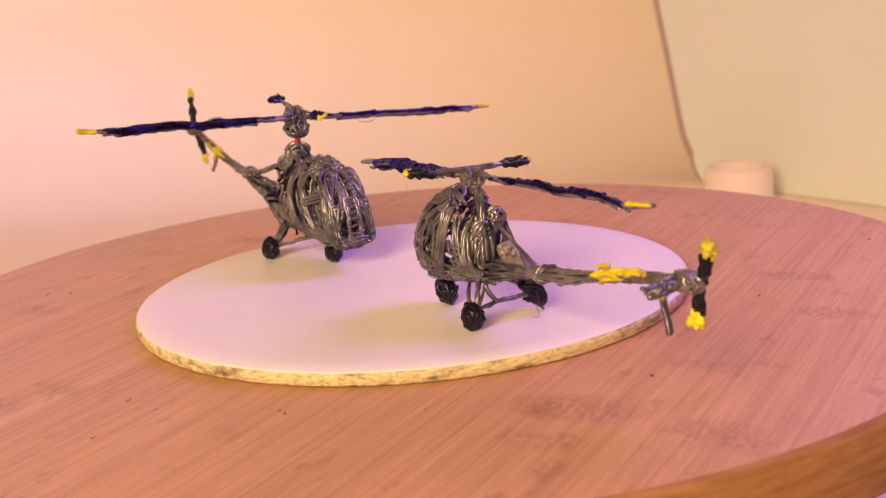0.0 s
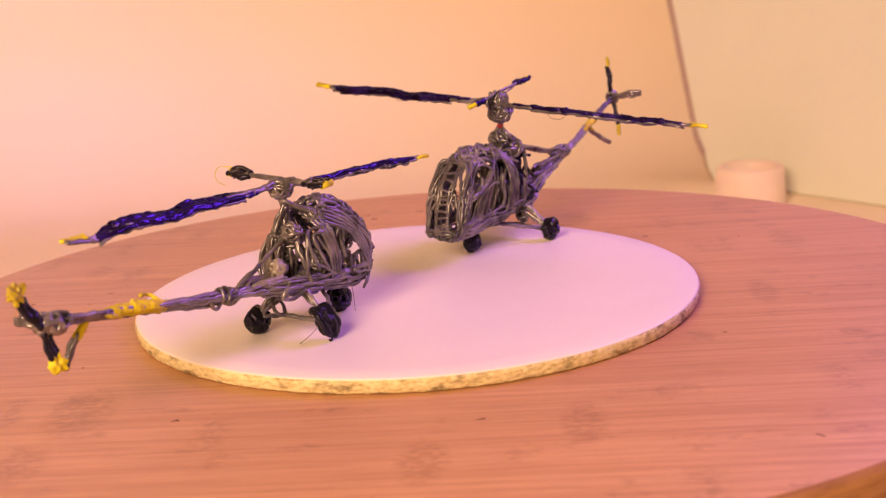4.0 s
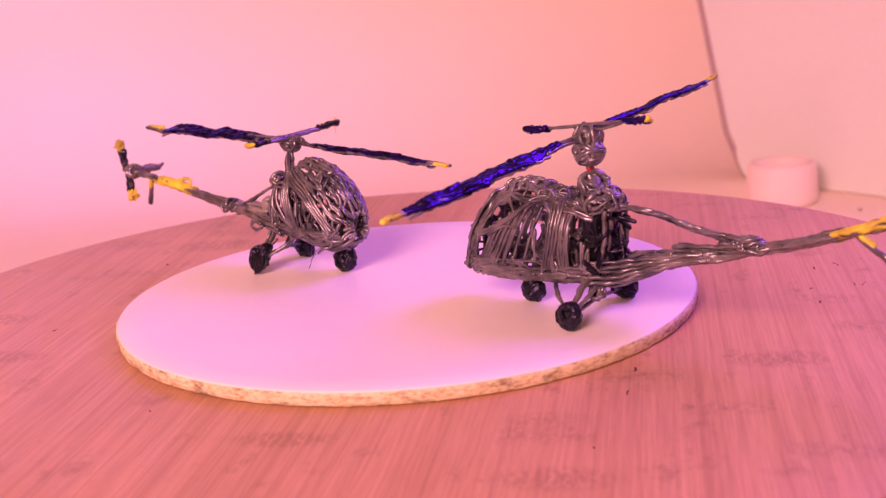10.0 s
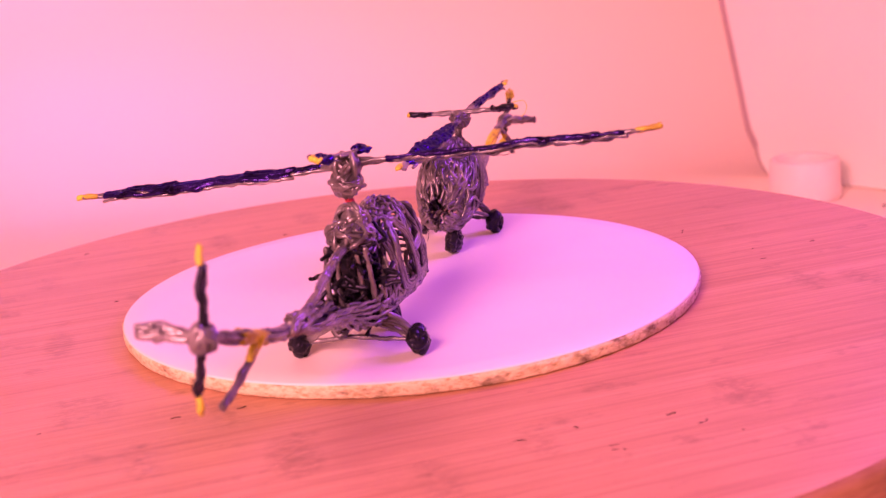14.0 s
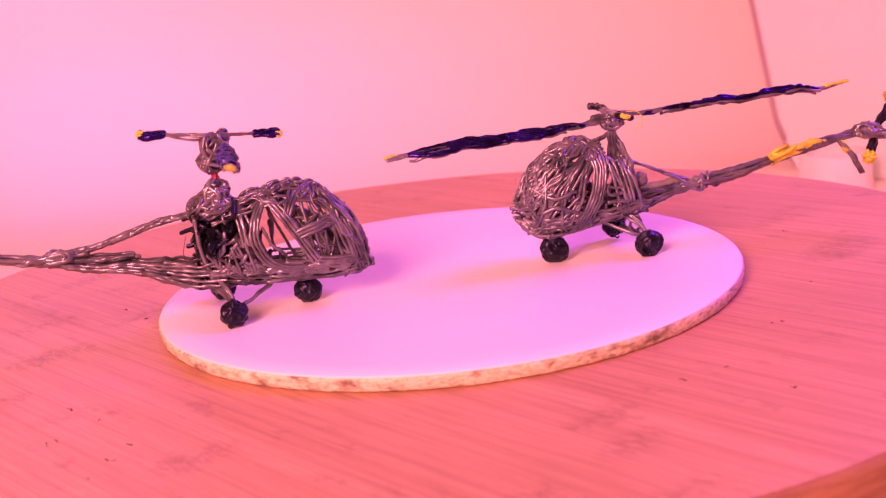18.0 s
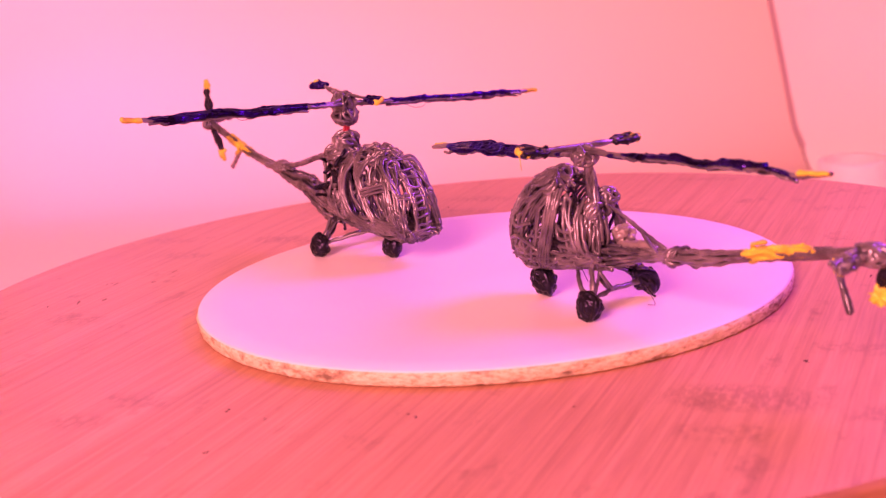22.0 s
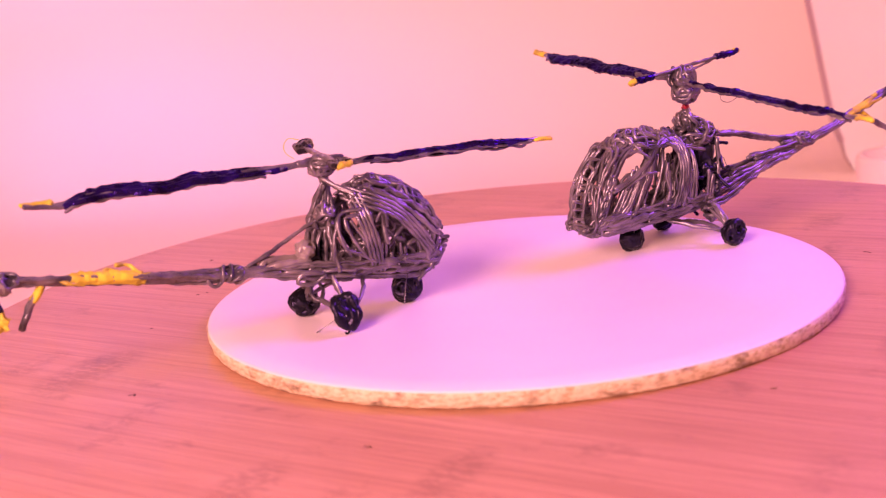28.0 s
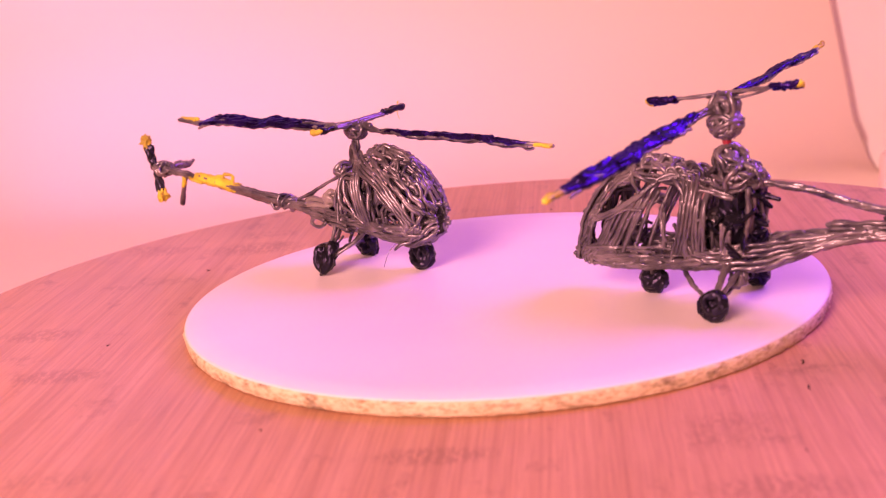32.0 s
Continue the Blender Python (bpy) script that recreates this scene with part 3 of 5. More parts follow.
def rotor_blade(parent, root, start, end, tip, width, across, seed, droop=0.0, face=0.0):
    """Grey root strands, a black flat blade, a yellow tip."""
    root, start, end, tip = Vector(root), Vector(start), Vector(end), Vector(tip)
    ac = Vector(across).normalized()
    s = Strands(seed)
    k = 9
    rng = s.rng
    mid = [start + (end - start) * (i / k) + Vector((0, 0, droop * math.sin(math.pi * i / k) + rng.gauss(0, 0.28))) + ac * rng.gauss(0, 0.25) for i in range(k + 1)]
    ws = [width * q * rng.uniform(0.85, 1.15) for q in (0.3, 0.65, 0.95, 1.1, 0.95, 1.15, 1.0, 1.1, 0.85, 0.35)]
    s.ribbon(mid, ws, 0.5, 8, ac, 0.62, wob=0.25)
    # uneven patches laid over it, and drips at the edges
    along = (end - start).normalized()
    for i in range(6):
        c = rng.randint(1, k - 3)
        side = rng.choice((-1, 1))
        s.ribbon([m_ + ac * side * width * 0.2 + Vector((0, 0, rng.uniform(0.3, 0.8))) for m_ in mid[c:c + 3]], [width * 0.3, width * 0.55, width * 0.3], 0.6, 3, ac, 0.5, wob=0.5)
    for i in range(4):
        m_ = mid[rng.randint(2, k - 1)]
        s.blob(m_ + ac * rng.choice((-1, 1)) * width * 0.5 + Vector((0, 0, -0.4)), (0.9 + 1.4 * abs(along.x), 0.9 + 1.4 * abs(along.y), 0.8), 0.5, 7, 10)
    ob = s.object("rotor_blade", BLUE_SHEEN, parent, "lumpy glossy black rotor blade", fuse=0.3)
    g = Strands(seed + 1)
    g.tube([root, root + (start - root) * 0.5 + Vector((0, 0, 0.4)), start, mid[2]], 0.8)
    g.tube([root + ac * 0.8, start + ac * 0.9, mid[1] + ac * width * 0.3], 0.75)
    g.tube([root - ac * 0.8, start - ac * 0.7, mid[1] - ac * width * 0.3], 0.6)
    for off, drop in ((-0.42, -0.8), (0.40, -0.9)):
        g.tube([m_ + ac * width * off + Vector((0, 0, drop)) for m_ in mid[1:]], 0.5, wob=0.7)
    for off in (-0.9, 0.0, 0.9):
        g.tube([mid[-3] + ac * off * 1.3 + Vector((0, 0, 0.3)), mid[-2] + ac * off, mid[-1] + ac * off * 0.8, end + (tip - end) * (0.95 if face else 0.8) - ac * face * 0.9 + ac * off * 0.4], 0.58)
    g.object("blade_core", GREY, ob, "grey strands at the blade's root and rim")
    y = Strands(seed + 2)
    cover = 0.30
    off = Vector((ac.x, ac.y, 0)) * face * 0.9
    y.ribbon([end + (tip - end) * cover + off, end + (tip - end) * (cover + 1) / 2 + off, tip + off * 0.6], [width * 0.3, width * 0.3, width * 0.18], 0.8, 4, ac, 0.55, 0.5)
    y.object("yellow_tip", YELLOW, ob, "yellow blade tip", fuse=0.22)
    return ob


def wheel(parent, c, radii, seed):
    s = Strands(seed)
    s.ball(c, [q * 0.88 for q in radii], 10, r=0.8, turns=1.3)
    return s.object("wheel", BLACK, parent, "small black wheel wound from filament", fuse=0.25)


def scribble(s, rows, xr, ar, count, length, r=0.65, hole=None, push=0.2, slant=0.0):
    """Short bent strands over a patch of the cabin's skin."""
    rng = s.rng
    done = 0
    while done < count:
        x, a = rng.uniform(*xr), rng.uniform(*ar)
        if hole and hole(x, a):
            continue
        d = rng.uniform(0, 6.28) if slant == 0.0 else slant + rng.gauss(0, 0.45)
        pts = []
        lx, la = x, a
        for i in range(5):
            if hole and hole(lx, la):
                break
            if not xr[0] - 3 <= lx <= xr[1] + 2:
                break
            pts.append(skin(rows, lx, la, push + rng.uniform(-0.5, 0.7)))
            d += rng.gauss(0, 0.35)
            lx += math.cos(d) * length / 4
            la += math.sin(d) * length / 4 * 4.2
        if len(pts) >= 3:
            s.tube(pts, r * rng.uniform(0.8, 1.2))
            done += 1
        else:
            done += 0.25


def ring(rows, x0, x1, a0, a1, k=9, push=0.3):
    """A line over the skin from (x0, a0) to (x1, a1)."""
    return [skin(rows, x0 + (x1 - x0) * i / k, a0 + (a1 - a0) * i / k, push) for i in range(k + 1)]


def flank(rows, side):
    """Gives the skin's point on one side of the cabin at a length and a height."""
    def at(x, z, push=0.0):
        w, lo, hi = section(rows, x)
        h = max(-0.98, min(0.98, (z - (lo + hi) / 2) / ((hi - lo) / 2)))
        p = 0.72 if h < 0 else 1.0
        up = abs(h) ** (1 / p)
        y = (1 - up * up) ** (p / 2) * (w + push)
        return Vector((x, side * y + (1.8 if rows[-1][0] < 40 else 0.0), z + push * h * 0.7))
    return at


def weave(s, at, a, b, c, d, count, r=0.56, push=0.0, jitter=0.5):
    """Parallel runs from the edge a-b to the edge d-c, drawn to and fro in hairpins."""
    rng = s.rng
    line, left_over = [], rng.randint(2, 4)
    for i in range(count):
        u = i / max(1, count - 1)
        p = Vector(a).lerp(Vector(b), u) + Vector((rng.gauss(0, jitter), rng.gauss(0, jitter)))
        q = Vector(d).lerp(Vector(c), u) + Vector((rng.gauss(0, jitter), rng.gauss(0, jitter)))
        lift = push + rng.uniform(-0.35, 0.45)
        bow = Vector((rng.gauss(0, 0.35), rng.gauss(0, 0.35)))
        pts = [p, p.lerp(q, 0.3) + bow, p.lerp(q, 0.7) + bow, q]
        run = [at(v.x, v.y, lift) for v in (pts if len(line) // 4 % 2 == 0 else pts[::-1])]
        line += run
        left_over -= 1
        if left_over == 0 or i == count - 1:
            s.tube(line, r * rng.uniform(0.92, 1.1), wob=0.25)
            line, left_over = [], rng.randint(1, 4)


def helicopter_with_red_joint():
    e = empty("model_helicopter", "grey filament model helicopter with red mast joint and black engine", "model helicopter", "pair of model helicopters")
    rows = [(-6, 8, 12, 33), (2, 9, 10.5, 36), (10, 9.3, 9.5, 38.6), (18, 9.6, 9, 40.2), (24, 9.6, 8.5, 40.4), (30, 9.2, 8.2, 38.6), (35, 8.7, 8.2, 35.0), (39.5, 8.2, 8.6, 29.5), (42.5, 7.4, 9.4, 22.5), (44.3, 6.2, 11, 16)]
    left, right = flank(rows, 1), flank(rows, -1)
    cab = Strands(100)
    # sill: long strands from nose to tail on both sides and under the floor
    for at in (left, right):
        for i in range(7):
            z0 = 9.6 + i * 0.95
            cab.tube([at(x, z0 + 0.12 * (44 - x) * 0.3 + cab.rng.uniform(-0.5, 0.5), cab.rng.uniform(-0.4, 1.0)) for x in (43.4, 37, 30, 23, 16, 9, 2, -6)], cab.rng.uniform(0.5, 0.6), wob=0.5)
        for x0 in (38, 31, 22, 12, 4):
            # short hairpins laid over the sill
            z0 = cab.rng.uniform(10.5, 14.5)
            cab.tube([at(x0, z0, 0.7), at(x0 - 6, z0 + 0.9, 0.9), at(x0 - 7.4, z0 + 1.9, 0.9), at(x0 - 5.8, z0 + 2.4, 0.8), at(x0 + 1, z0 + 1.6, 0.7)], 0.55, wob=0.3)
    for a in (240, 250, 260, 270, 280, 290, 300):
        cab.tube(ring(rows, 43, -5, a, a, 8, 0.1), 0.6)
    for x in (2, 7, 12, 18, 24, 30, 35, 40):
        cab.tube(ring(rows, x, x + cab.rng.uniform(-2, 2), 200, 340, 8, -0.4), 0.58)
    cab.object("floor_pan", GREY, e, "woven strands of the cabin floor and sill", fuse=0.18)

    nose = Strands(101)
    # knotted bow: short loops round the chin and up both front corners
    scribble(nose, rows, (38, 44.3), (-70, 20), 20, 7, 0.55)
    scribble(nose, rows, (38, 44.3), (160, 250), 20, 7, 0.55)
    scribble(nose, rows, (39, 44.3), (200, 340), 12, 8, 0.55)
    for at in (left, right):
        for i in range(4):
            nose.tube([at(x - 0.9 * i, z - 0.5 * i, 0.5 + nose.rng.uniform(-0.2, 0.4)) for x, z in ((27, 38.4), (32.5, 35.6), (37.2, 30.5), (40.6, 24), (42.6, 17.5), (43.3, 12))], 0.56, wob=0.35)
        for _ in range(9):
            x = nose.rng.uniform(31, 41)
            z = 36 - (x - 31) * 1.75 + nose.rng.uniform(-1.5, 0.5)
            nose.tube([at(x, z, 0.8), at(x + 1.6, z + nose.rng.uniform(-1.8, 0.8), 1.3), at(x + 2.4, z - 2.6, 0.7)], 0.55, wob=0.25)
    nose.object("nose", GREY, e, "nose cage of bent grey strands")

    front = Strands(102)
    heights, lengths = [9, 11, 16, 22.5, 29.5, 35, 38.6, 40.4], [43.6, 44.5, 44.5, 42.7, 39.7, 35.2, 30.2, 24.4]
    slope = lambda y, z, out=0.3: Vector((float(np.interp(z, heights, lengths)) + out - 0.012 * y * y, y, z))
    for w, lo, hi in ((7.6, 12, 37.5), (6.6, 12.6, 36.6)):
        front.tube([slope(*q) for q in ((-w, lo), (-w, (lo + hi) / 2), (-w * 0.92, hi - 1.2), (0, hi), (w * 0.92, hi - 1.2), (w, (lo + hi) / 2), (w, lo), (0, lo - 0.6), (-w + 1, lo + 0.5))], 0.58, wob=0.5)
    # cross bar, a ladder of uprights and rungs in the middle, loops in the side panes
    for z in (24.4, 25.6):
        front.tube([slope(-7.4, z), slope(-2, z + front.rng.uniform(-0.8, 0.8), 0.9), slope(3, z + front.rng.uniform(-0.8, 0.8), 0.8), slope(7.4, z - 0.3)], 0.58, wob=0.6)
    for y0 in (-3.0, -1.8, 2.0, 3.1):
        g = lambda: front.rng.uniform(-0.7, 0.7)
        front.tube([slope(y0 + g(), 11.5), slope(y0 + g(), 18, 0.7), slope(y0 + g(), 25, 1.0), slope(y0 + g(), 31, 0.7), slope(y0 * 0.9, 37)], 0.6, wob=0.6)
    for z in (14.5, 17.5, 20.0, 22.4, 28.0, 31.4, 34.0):
        front.tube([slope(-2.6, z + front.rng.uniform(-1, 1), 1.0), slope(0, z + front.rng.uniform(-0.6, 0.6), 1.3), slope(2.8, z + front.rng.uniform(-1, 1), 1.0)], 0.56, wob=0.5)
    for side in (-1, 1):
        front.tube([slope(side * 6.6, 20), slope(side * 5.6, 23.4, 0.8), slope(side * 4.4, 26.6, 0.8), slope(side * 3.6, 24.4, 0.8), slope(side * 4.6, 21, 0.6)], 0.56, wob=0.4)
        front.tube([slope(side * 6.8, 27), slope(side * 5, 31.5, 0.4), slope(side * 3, 35.4, 0.4)], 0.56, wob=0.5)
        front.tube([slope(side * 6.9, 13.5), slope(side * 5.9, 18.5, -0.3), slope(side * 6.3, 23.6)], 0.56, wob=0.4)
    for z in (11.2, 12.6):
        front.tube([slope(-6, z), slope(0, z + 0.7, 0.8), slope(6, z - 0.2)], 0.56, wob=0.5)
    front.object("windscreen_frame", GREY, e, "windscreen bars of grey strands")

    roof = Strands(103)
    for a in (44, 54, 64, 74, 84, 94, 104, 114, 124, 134):
        roof.tube(ring(rows, 31, -4, a, a + roof.rng.uniform(-5, 5), 9, 0.2), 0.56, wob=0.8)
    scribble(roof, rows, (-3, 31), (46, 134), 46, 8, 0.55, push=0.7)
    for _ in range(16):
        # curled ends that stand up along the ridge
        x, a = roof.rng.uniform(4, 32), roof.rng.uniform(50, 130)
        roof.tube([skin(rows, x, a, 0.5), skin(rows, x + 1.5, a + 6, 1.7), skin(rows, x + 3.2, a + 3, 1.5), skin(rows, x + 3.6, a - 6, 0.5)], 0.56, wob=0.2)
    roof.object("roof", GREY, e, "knotted strands of the cabin roof")

    d = Strands(104)
    # wide door: smooth double bar before it, three bent bars behind it
    for i in range(2):
        d.tube([left(x + 0.8 * i, z - 1.1 * i, 1.0) for x, z in ((36, 24.5), (29, 27.6), (22, 32), (16, 36.4), (11, 37))], 0.58, wob=0.2)
    for i in range(4):
        d.tube([left(x - 1.15 * i, z + 0.3 * i, 0.8) for x, z in ((15.5, 36), (10.6, 36.2), (9.4, 33), (9.8, 27), (11.2, 20), (13, 15.2))], 0.58, wob=0.25)
    weave(d, left, (17, 35), (32, 26.5), (40.5, 13), (28.5, 14), 12, push=0.1)
    weave(d, left, (14.5, 34), (17, 33), (25, 14.5), (21.5, 14.5), 2, push=-1.0)
    weave(d, left, (25, 30), (34, 25), (36, 15), (29, 16), 4, push=-2.2)
    weave(d, left, (6.6, 36.5), (1.5, 35.5), (3, 15.5), (8.4, 15.2), 6, push=0.2)
    weave(d, left, (-2.2, 24), (-4.6, 22), (-4.8, 14.6), (-1.4, 14.6), 4, push=0.5)
    scribble(d, rows, (2, 16), (-32, 0), 7, 8, 0.54)
    d.tube([left(33, 24, 1.5), left(26, 27.4, 2.2), left(21, 27.6, 1.9)], 0.4, wob=0.1)
    d.object("door_frame", GREY, e, "door bars of grey strands with an open hole")
    d = Strands(105)
    # slanting oval door and a latticed front window
    for i in range(3):
        d.tube([right(x - 1.15 * i, z - 0.3 * i, 0.8) for x, z in ((14, 37), (10.6, 31), (10, 25), (13, 18.6), (18, 15.8), (24, 15))], 0.58, wob=0.25)
        d.tube([right(x + 1.2 * i, z + 0.25 * i, 0.8) for x, z in ((13.5, 37), (17.5, 31.5), (21.4, 25), (24.6, 19), (27, 14.8))], 0.58, wob=0.25)
        d.tube([right(22.5 + 0.5 * i, 26.6 - 1.05 * i, 1.1), right(30, 28.4 - 1.1 * i, 1.3), right(38.6 - 0.3 * i, 30 - 1.1 * i, 1.0)], 0.58, wob=0.25)
        d.tube([right(22 + 1.2 * i, 38.6 - 0.4 * i, 0.8), right(20 + 1.2 * i, 34.5, 0.9), right(18.6 + 1.1 * i, 31.4, 0.6)], 0.58, wob=0.3)
        d.tube([right(27 + i, 15.2 + 0.9 * i, 0.7), right(34, 14.4 + 0.9 * i, 0.8), right(42 - i, 14.2 + 0.9 * i, 0.7)], 0.58, wob=0.3)
    weave(d, right, (32, 36), (36.5, 32.5), (42, 16.5), (36.5, 16), 6, push=0.2)
    weave(d, right, (25, 36), (34, 33), (37, 31), (26, 29.5), 5, push=-0.8)
    weave(d, right, (27, 25), (35, 25.5), (33, 17), (30, 16.5), 4, push=-1.6)
    scribble(d, rows, (23, 38), (150, 200), 12, 10, 0.54, push=-2.0)
    d.tube([right(11.6, 29, -0.8), right(13.5, 24, -0.6), right(18, 18.4, -1.0)], 0.54, wob=0.3)
    weave(d, right, (6.8, 24), (-5, 21), (-5, 14.6), (9, 14.6), 8, push=0.2, jitter=1.2)
    scribble(d, rows, (-6, 9), (182, 214), 12, 8, 0.54)
    weave(d, right, (6.5, 37), (3.6, 36), (5, 24), (8, 24), 4, push=0.1)
    d.object("door_frame", GREY, e, "bars of grey strands round a slanting oval door")

    inner = Strands(148)
    inner.ball((13, 0, 12), (9, 6, 2.8), 18, r=0.58)
    inner.ball((3.5, -0.5, 20), (3.4, 6, 6), 12, r=0.58)
    for y0 in (-6, -4, -2, 1, 3, 5):
        inner.tube([(20, y0, 11), (14, y0 * 0.8, 13), (8, y0, 18), (5, y0, 30)], 0.56, wob=0.7)
    inner.object("cabin_interior", GREY, e, "tangled grey strands inside the cabin")

    eng = Strands(106)
    eng.blob((-3.5, 0, 25), (5.4, 6, 8.5), 0.6, 10, 16)
    for _ in range(60):
        c = Vector((-4 + eng.rng.gauss(0, 1) * 3.4, eng.rng.gauss(0, 1) * 4.2, 24 + eng.rng.gauss(0, 1) * 5))
        eng.tube([c + Vector((eng.rng.gauss(0, 2.2), eng.rng.gauss(0, 2.2), eng.rng.gauss(0, 2.2))) for _ in range(4)], 0.7, wob=0.5)
    for p, q in (((-9, -2, 31), (-14, -3, 30)), ((-9, 2, 25), (-12.5, 3, 24)), ((-8, 4, 33), (-13, 6, 32))):
        eng.tube([p, q], 0.8)
    eng.object("engine", BLACK, e, "black tangled engine block", fuse=0.2)

    mast = Strands(107)
    mast.ball((-3.5, 0, 36.5), (7.5, 6.5, 4.2), 16)
    mast.ball((-1.5, 0, 41), (4.5, 4.5, 4), 10)
    mast.tube([(-8, 0, 35), (-3, 1, 40), (0, 0.5, 44.5)], 1.0)
    for y0 in (-6, -3, 3, 6):
        mast.tube([(-9, y0, 34), (-8.5, y0 * 1.1, 24), (-6, y0 * 1.2, 14)], 0.75)
    mast.object("mast", GREY, e, "knotted grey mast base")
    red = Strands(108)
    red.ball((-0.6, 0, 46.2), (1.0, 1.0, 1.1), 4, r=0.4)
    red.object("red_joint", RED, e, "small red mast joint")
    hub = Strands(109)
    hub.ball((-0.6, 0.3, 51.2), (4.4, 4.4, 3.6), 14)
    hub.ball((-0.2, 0, 56), (3.0, 3.6, 3.2), 12)
    hub.tube([(3.5, 5.5, 54.6), (1.5, 0, 57.4), (3.5, -6, 57.0)], 0.8)
    for x0, y0 in ((2, 2), (-2.6, 1.6), (-2, -2.4), (2.4, -1.8)):
        hub.tube([(x0, y0, 59.4), (x0 * 1.5, y0 * 1.4, 56), (x0 * 1.2, y0 * 1.2, 53)], 0.7, wob=0.4)
    hub_ob = hub.object("rotor_hub", GREY, e, "wound grey rotor hub")
    rotor_blade(e, (2.5, -3, 56.2), (4, -11, 56.6), (3.4, -79, 61.4), (3.3, -88, 62.5), 4.0, (1, 0, -0.35), 110)
    rotor_blade(e, (2.5, 3, 55.4), (3.6, 10, 54.6), (4.0, 80, 49.4), (4.1, 89, 48.9), 4.0, (1, 0, 0.35), 113)
    fly = Strands(116)
    fly.tube([(13.5, 1.2, 58.0), (6, 0.6, 58.8), (0, 0, 59.6), (-7, 0.4, 60.4), (-14.5, 0.7, 61.4)], 0.55, wob=0.12)
    fly.tube([(2, 1, 58.6), (-6, 0.2, 58.6), (-14, 0.6, 61.1)], 0.45, wob=0.12)
    fly.tube([(5, -0.8, 58.4), (-1, -1, 59.2), (-6, -0.6, 60)], 0.55, wob=0.2)
    bar = fly.object("flybar", GREY, e, "thin grey stabiliser bar")
    paddle(bar, "paddle", (14, 1.2, 57.9), (22, 1.6, 57.2), 3.4, (0, 1, 0.3), 118, 0.7)
    paddle(bar, "paddle", (-14.5, 0.7, 61.3), (-22.5, 0.9, 62.2), 4.2, (0, 1, 0.2), 121, 0.7)

    boom = Strands(124)
    for y0, z0 in ((-9, 12), (-8, 15), (-6.5, 11.5), (9, 12), (8, 15), (6.5, 11.5), (-3.5, 11), (3.5, 11), (0, 11.5), (-8, 18), (8, 18), (-9.2, 13.5), (9.2, 13.5), (-8.6, 16.5), (8.6, 16.5), (-5, 10.5), (5, 10.5), (-2, 13), (2, 13)):
        boom.tube([(-2, y0, z0), (-14, y0 * 0.75, z0 + 1.5), (-30, y0 * 0.45 - 0.6, 14.5 + z0 * 0.42), (-46, y0 * 0.2 - 1, 22.5 + (z0 - 12) * 0.2), (-56, y0 * 0.14 - 1.2, 26.2)], 0.62, wob=0.6)
    for _ in range(34):
        x = boom.rng.uniform(-50, -6)
        k = (x + 56) / 46
        y1 = boom.rng.uniform(-7, 7) * k
        z1 = 26 - (x + 56) * 0.23 + boom.rng.uniform(-1.5, 3.0) * k
        boom.tube([(x, y1, z1), (x - 5, y1 * 0.9 + boom.rng.uniform(-1, 1), z1 + 1.6), (x - 10, y1 * 0.7, z1 + 2.4)], 0.58, wob=0.6)
    boom.bundle([(-30, 0, 24), (-42, -0.8, 25.2), (-56, -1.2, 26.8)], 5, [2.2, 1.8, 1.4], 0.75, wob=0.5)
    boom.bundle([(-50, -1, 25.4), (-64, -1.8, 28.2), (-80, -3, 32.6), (-96, -3.6, 38), (-109, -3.8, 42.6)], 10, [2.2, 1.9, 1.6, 1.3, 1.1], 0.58)
    boom.ball((-53, -1, 27), (5, 2.6, 2.4), 8)
    boom.bundle([(-44, -0.5, 27.2), (-56, -1.4, 27.6), (-62, -1.6, 28)], 4, 1.6, 0.8, wob=0.6)
    boom.object("tail_boom", GREY, e, "tail boom of bundled grey strands")
    st = Strands(125)
    st.bundle([(-9, 0, 35.2), (-22, -0.3, 33.6), (-38, -0.8, 29.8), (-54, -1.2, 27.6)], 7, 1.2, 0.58, wob=0.5)
    st.object("boom_strut", GREY, e, "upper boom strut", fuse=0.18)
    yb = Strands(126)
    yb.bundle([(-77, -2.6, 31.9), (-84, -3.1, 34), (-92, -3.5, 36.6)], 16, 1.6, 0.6, wob=0.45)
    yb.tube([(-79, -2.8, 32.5), (-84, -3.1, 34), (-90, -3.4, 36)], 1.5, wob=0.4, lump=0.14)
    yb.object("yellow_band", YELLOW, e, "yellow band round the boom", fuse=0.25)
    sk = Strands(127)
    sk.bundle([(-83, -4, 33), (-90, -2.8, 28.6), (-99.5, -0.8, 23.4)], 3, 0.7, 0.75)
    sko = sk.object("tail_skid", GREY, e, "slanting grey tail skid")
    sk2 = Strands(128)
    sk2.bundle([(-83, -4, 33.2), (-88, -3.2, 30)], 4, 1.0, 0.75)
    sk2.object("yellow_root", YELLOW, sko, "yellow root")
    tail = Strands(129)
    tail.ball((-110, -3.8, 42.8), (2.6, 2.6, 3), 7)
    tail.object("tail_hub", GREY, e, "wound tail rotor hub", fuse=0.25)
    tr = Strands(130)
    for p0, p1 in (((-109.4, -4.0, 45), (-107.6, -4.4, 57.4)), ((-110.0, -3.2, 41), (-108.8, -0.4, 30))):
        a, b2 = Vector(p0), Vector(p1)
        tr.ribbon([a, a.lerp(b2, 0.35), a.lerp(b2, 0.7), b2], [1.2, 2.4, 2.6, 1.8], 1.6, 3, (1, 0.3, 0), 0.8, 0.9)
    tro = tr.object("tail_rotor", BLACK, e, "upright black tail rotor", fuse=0.25)
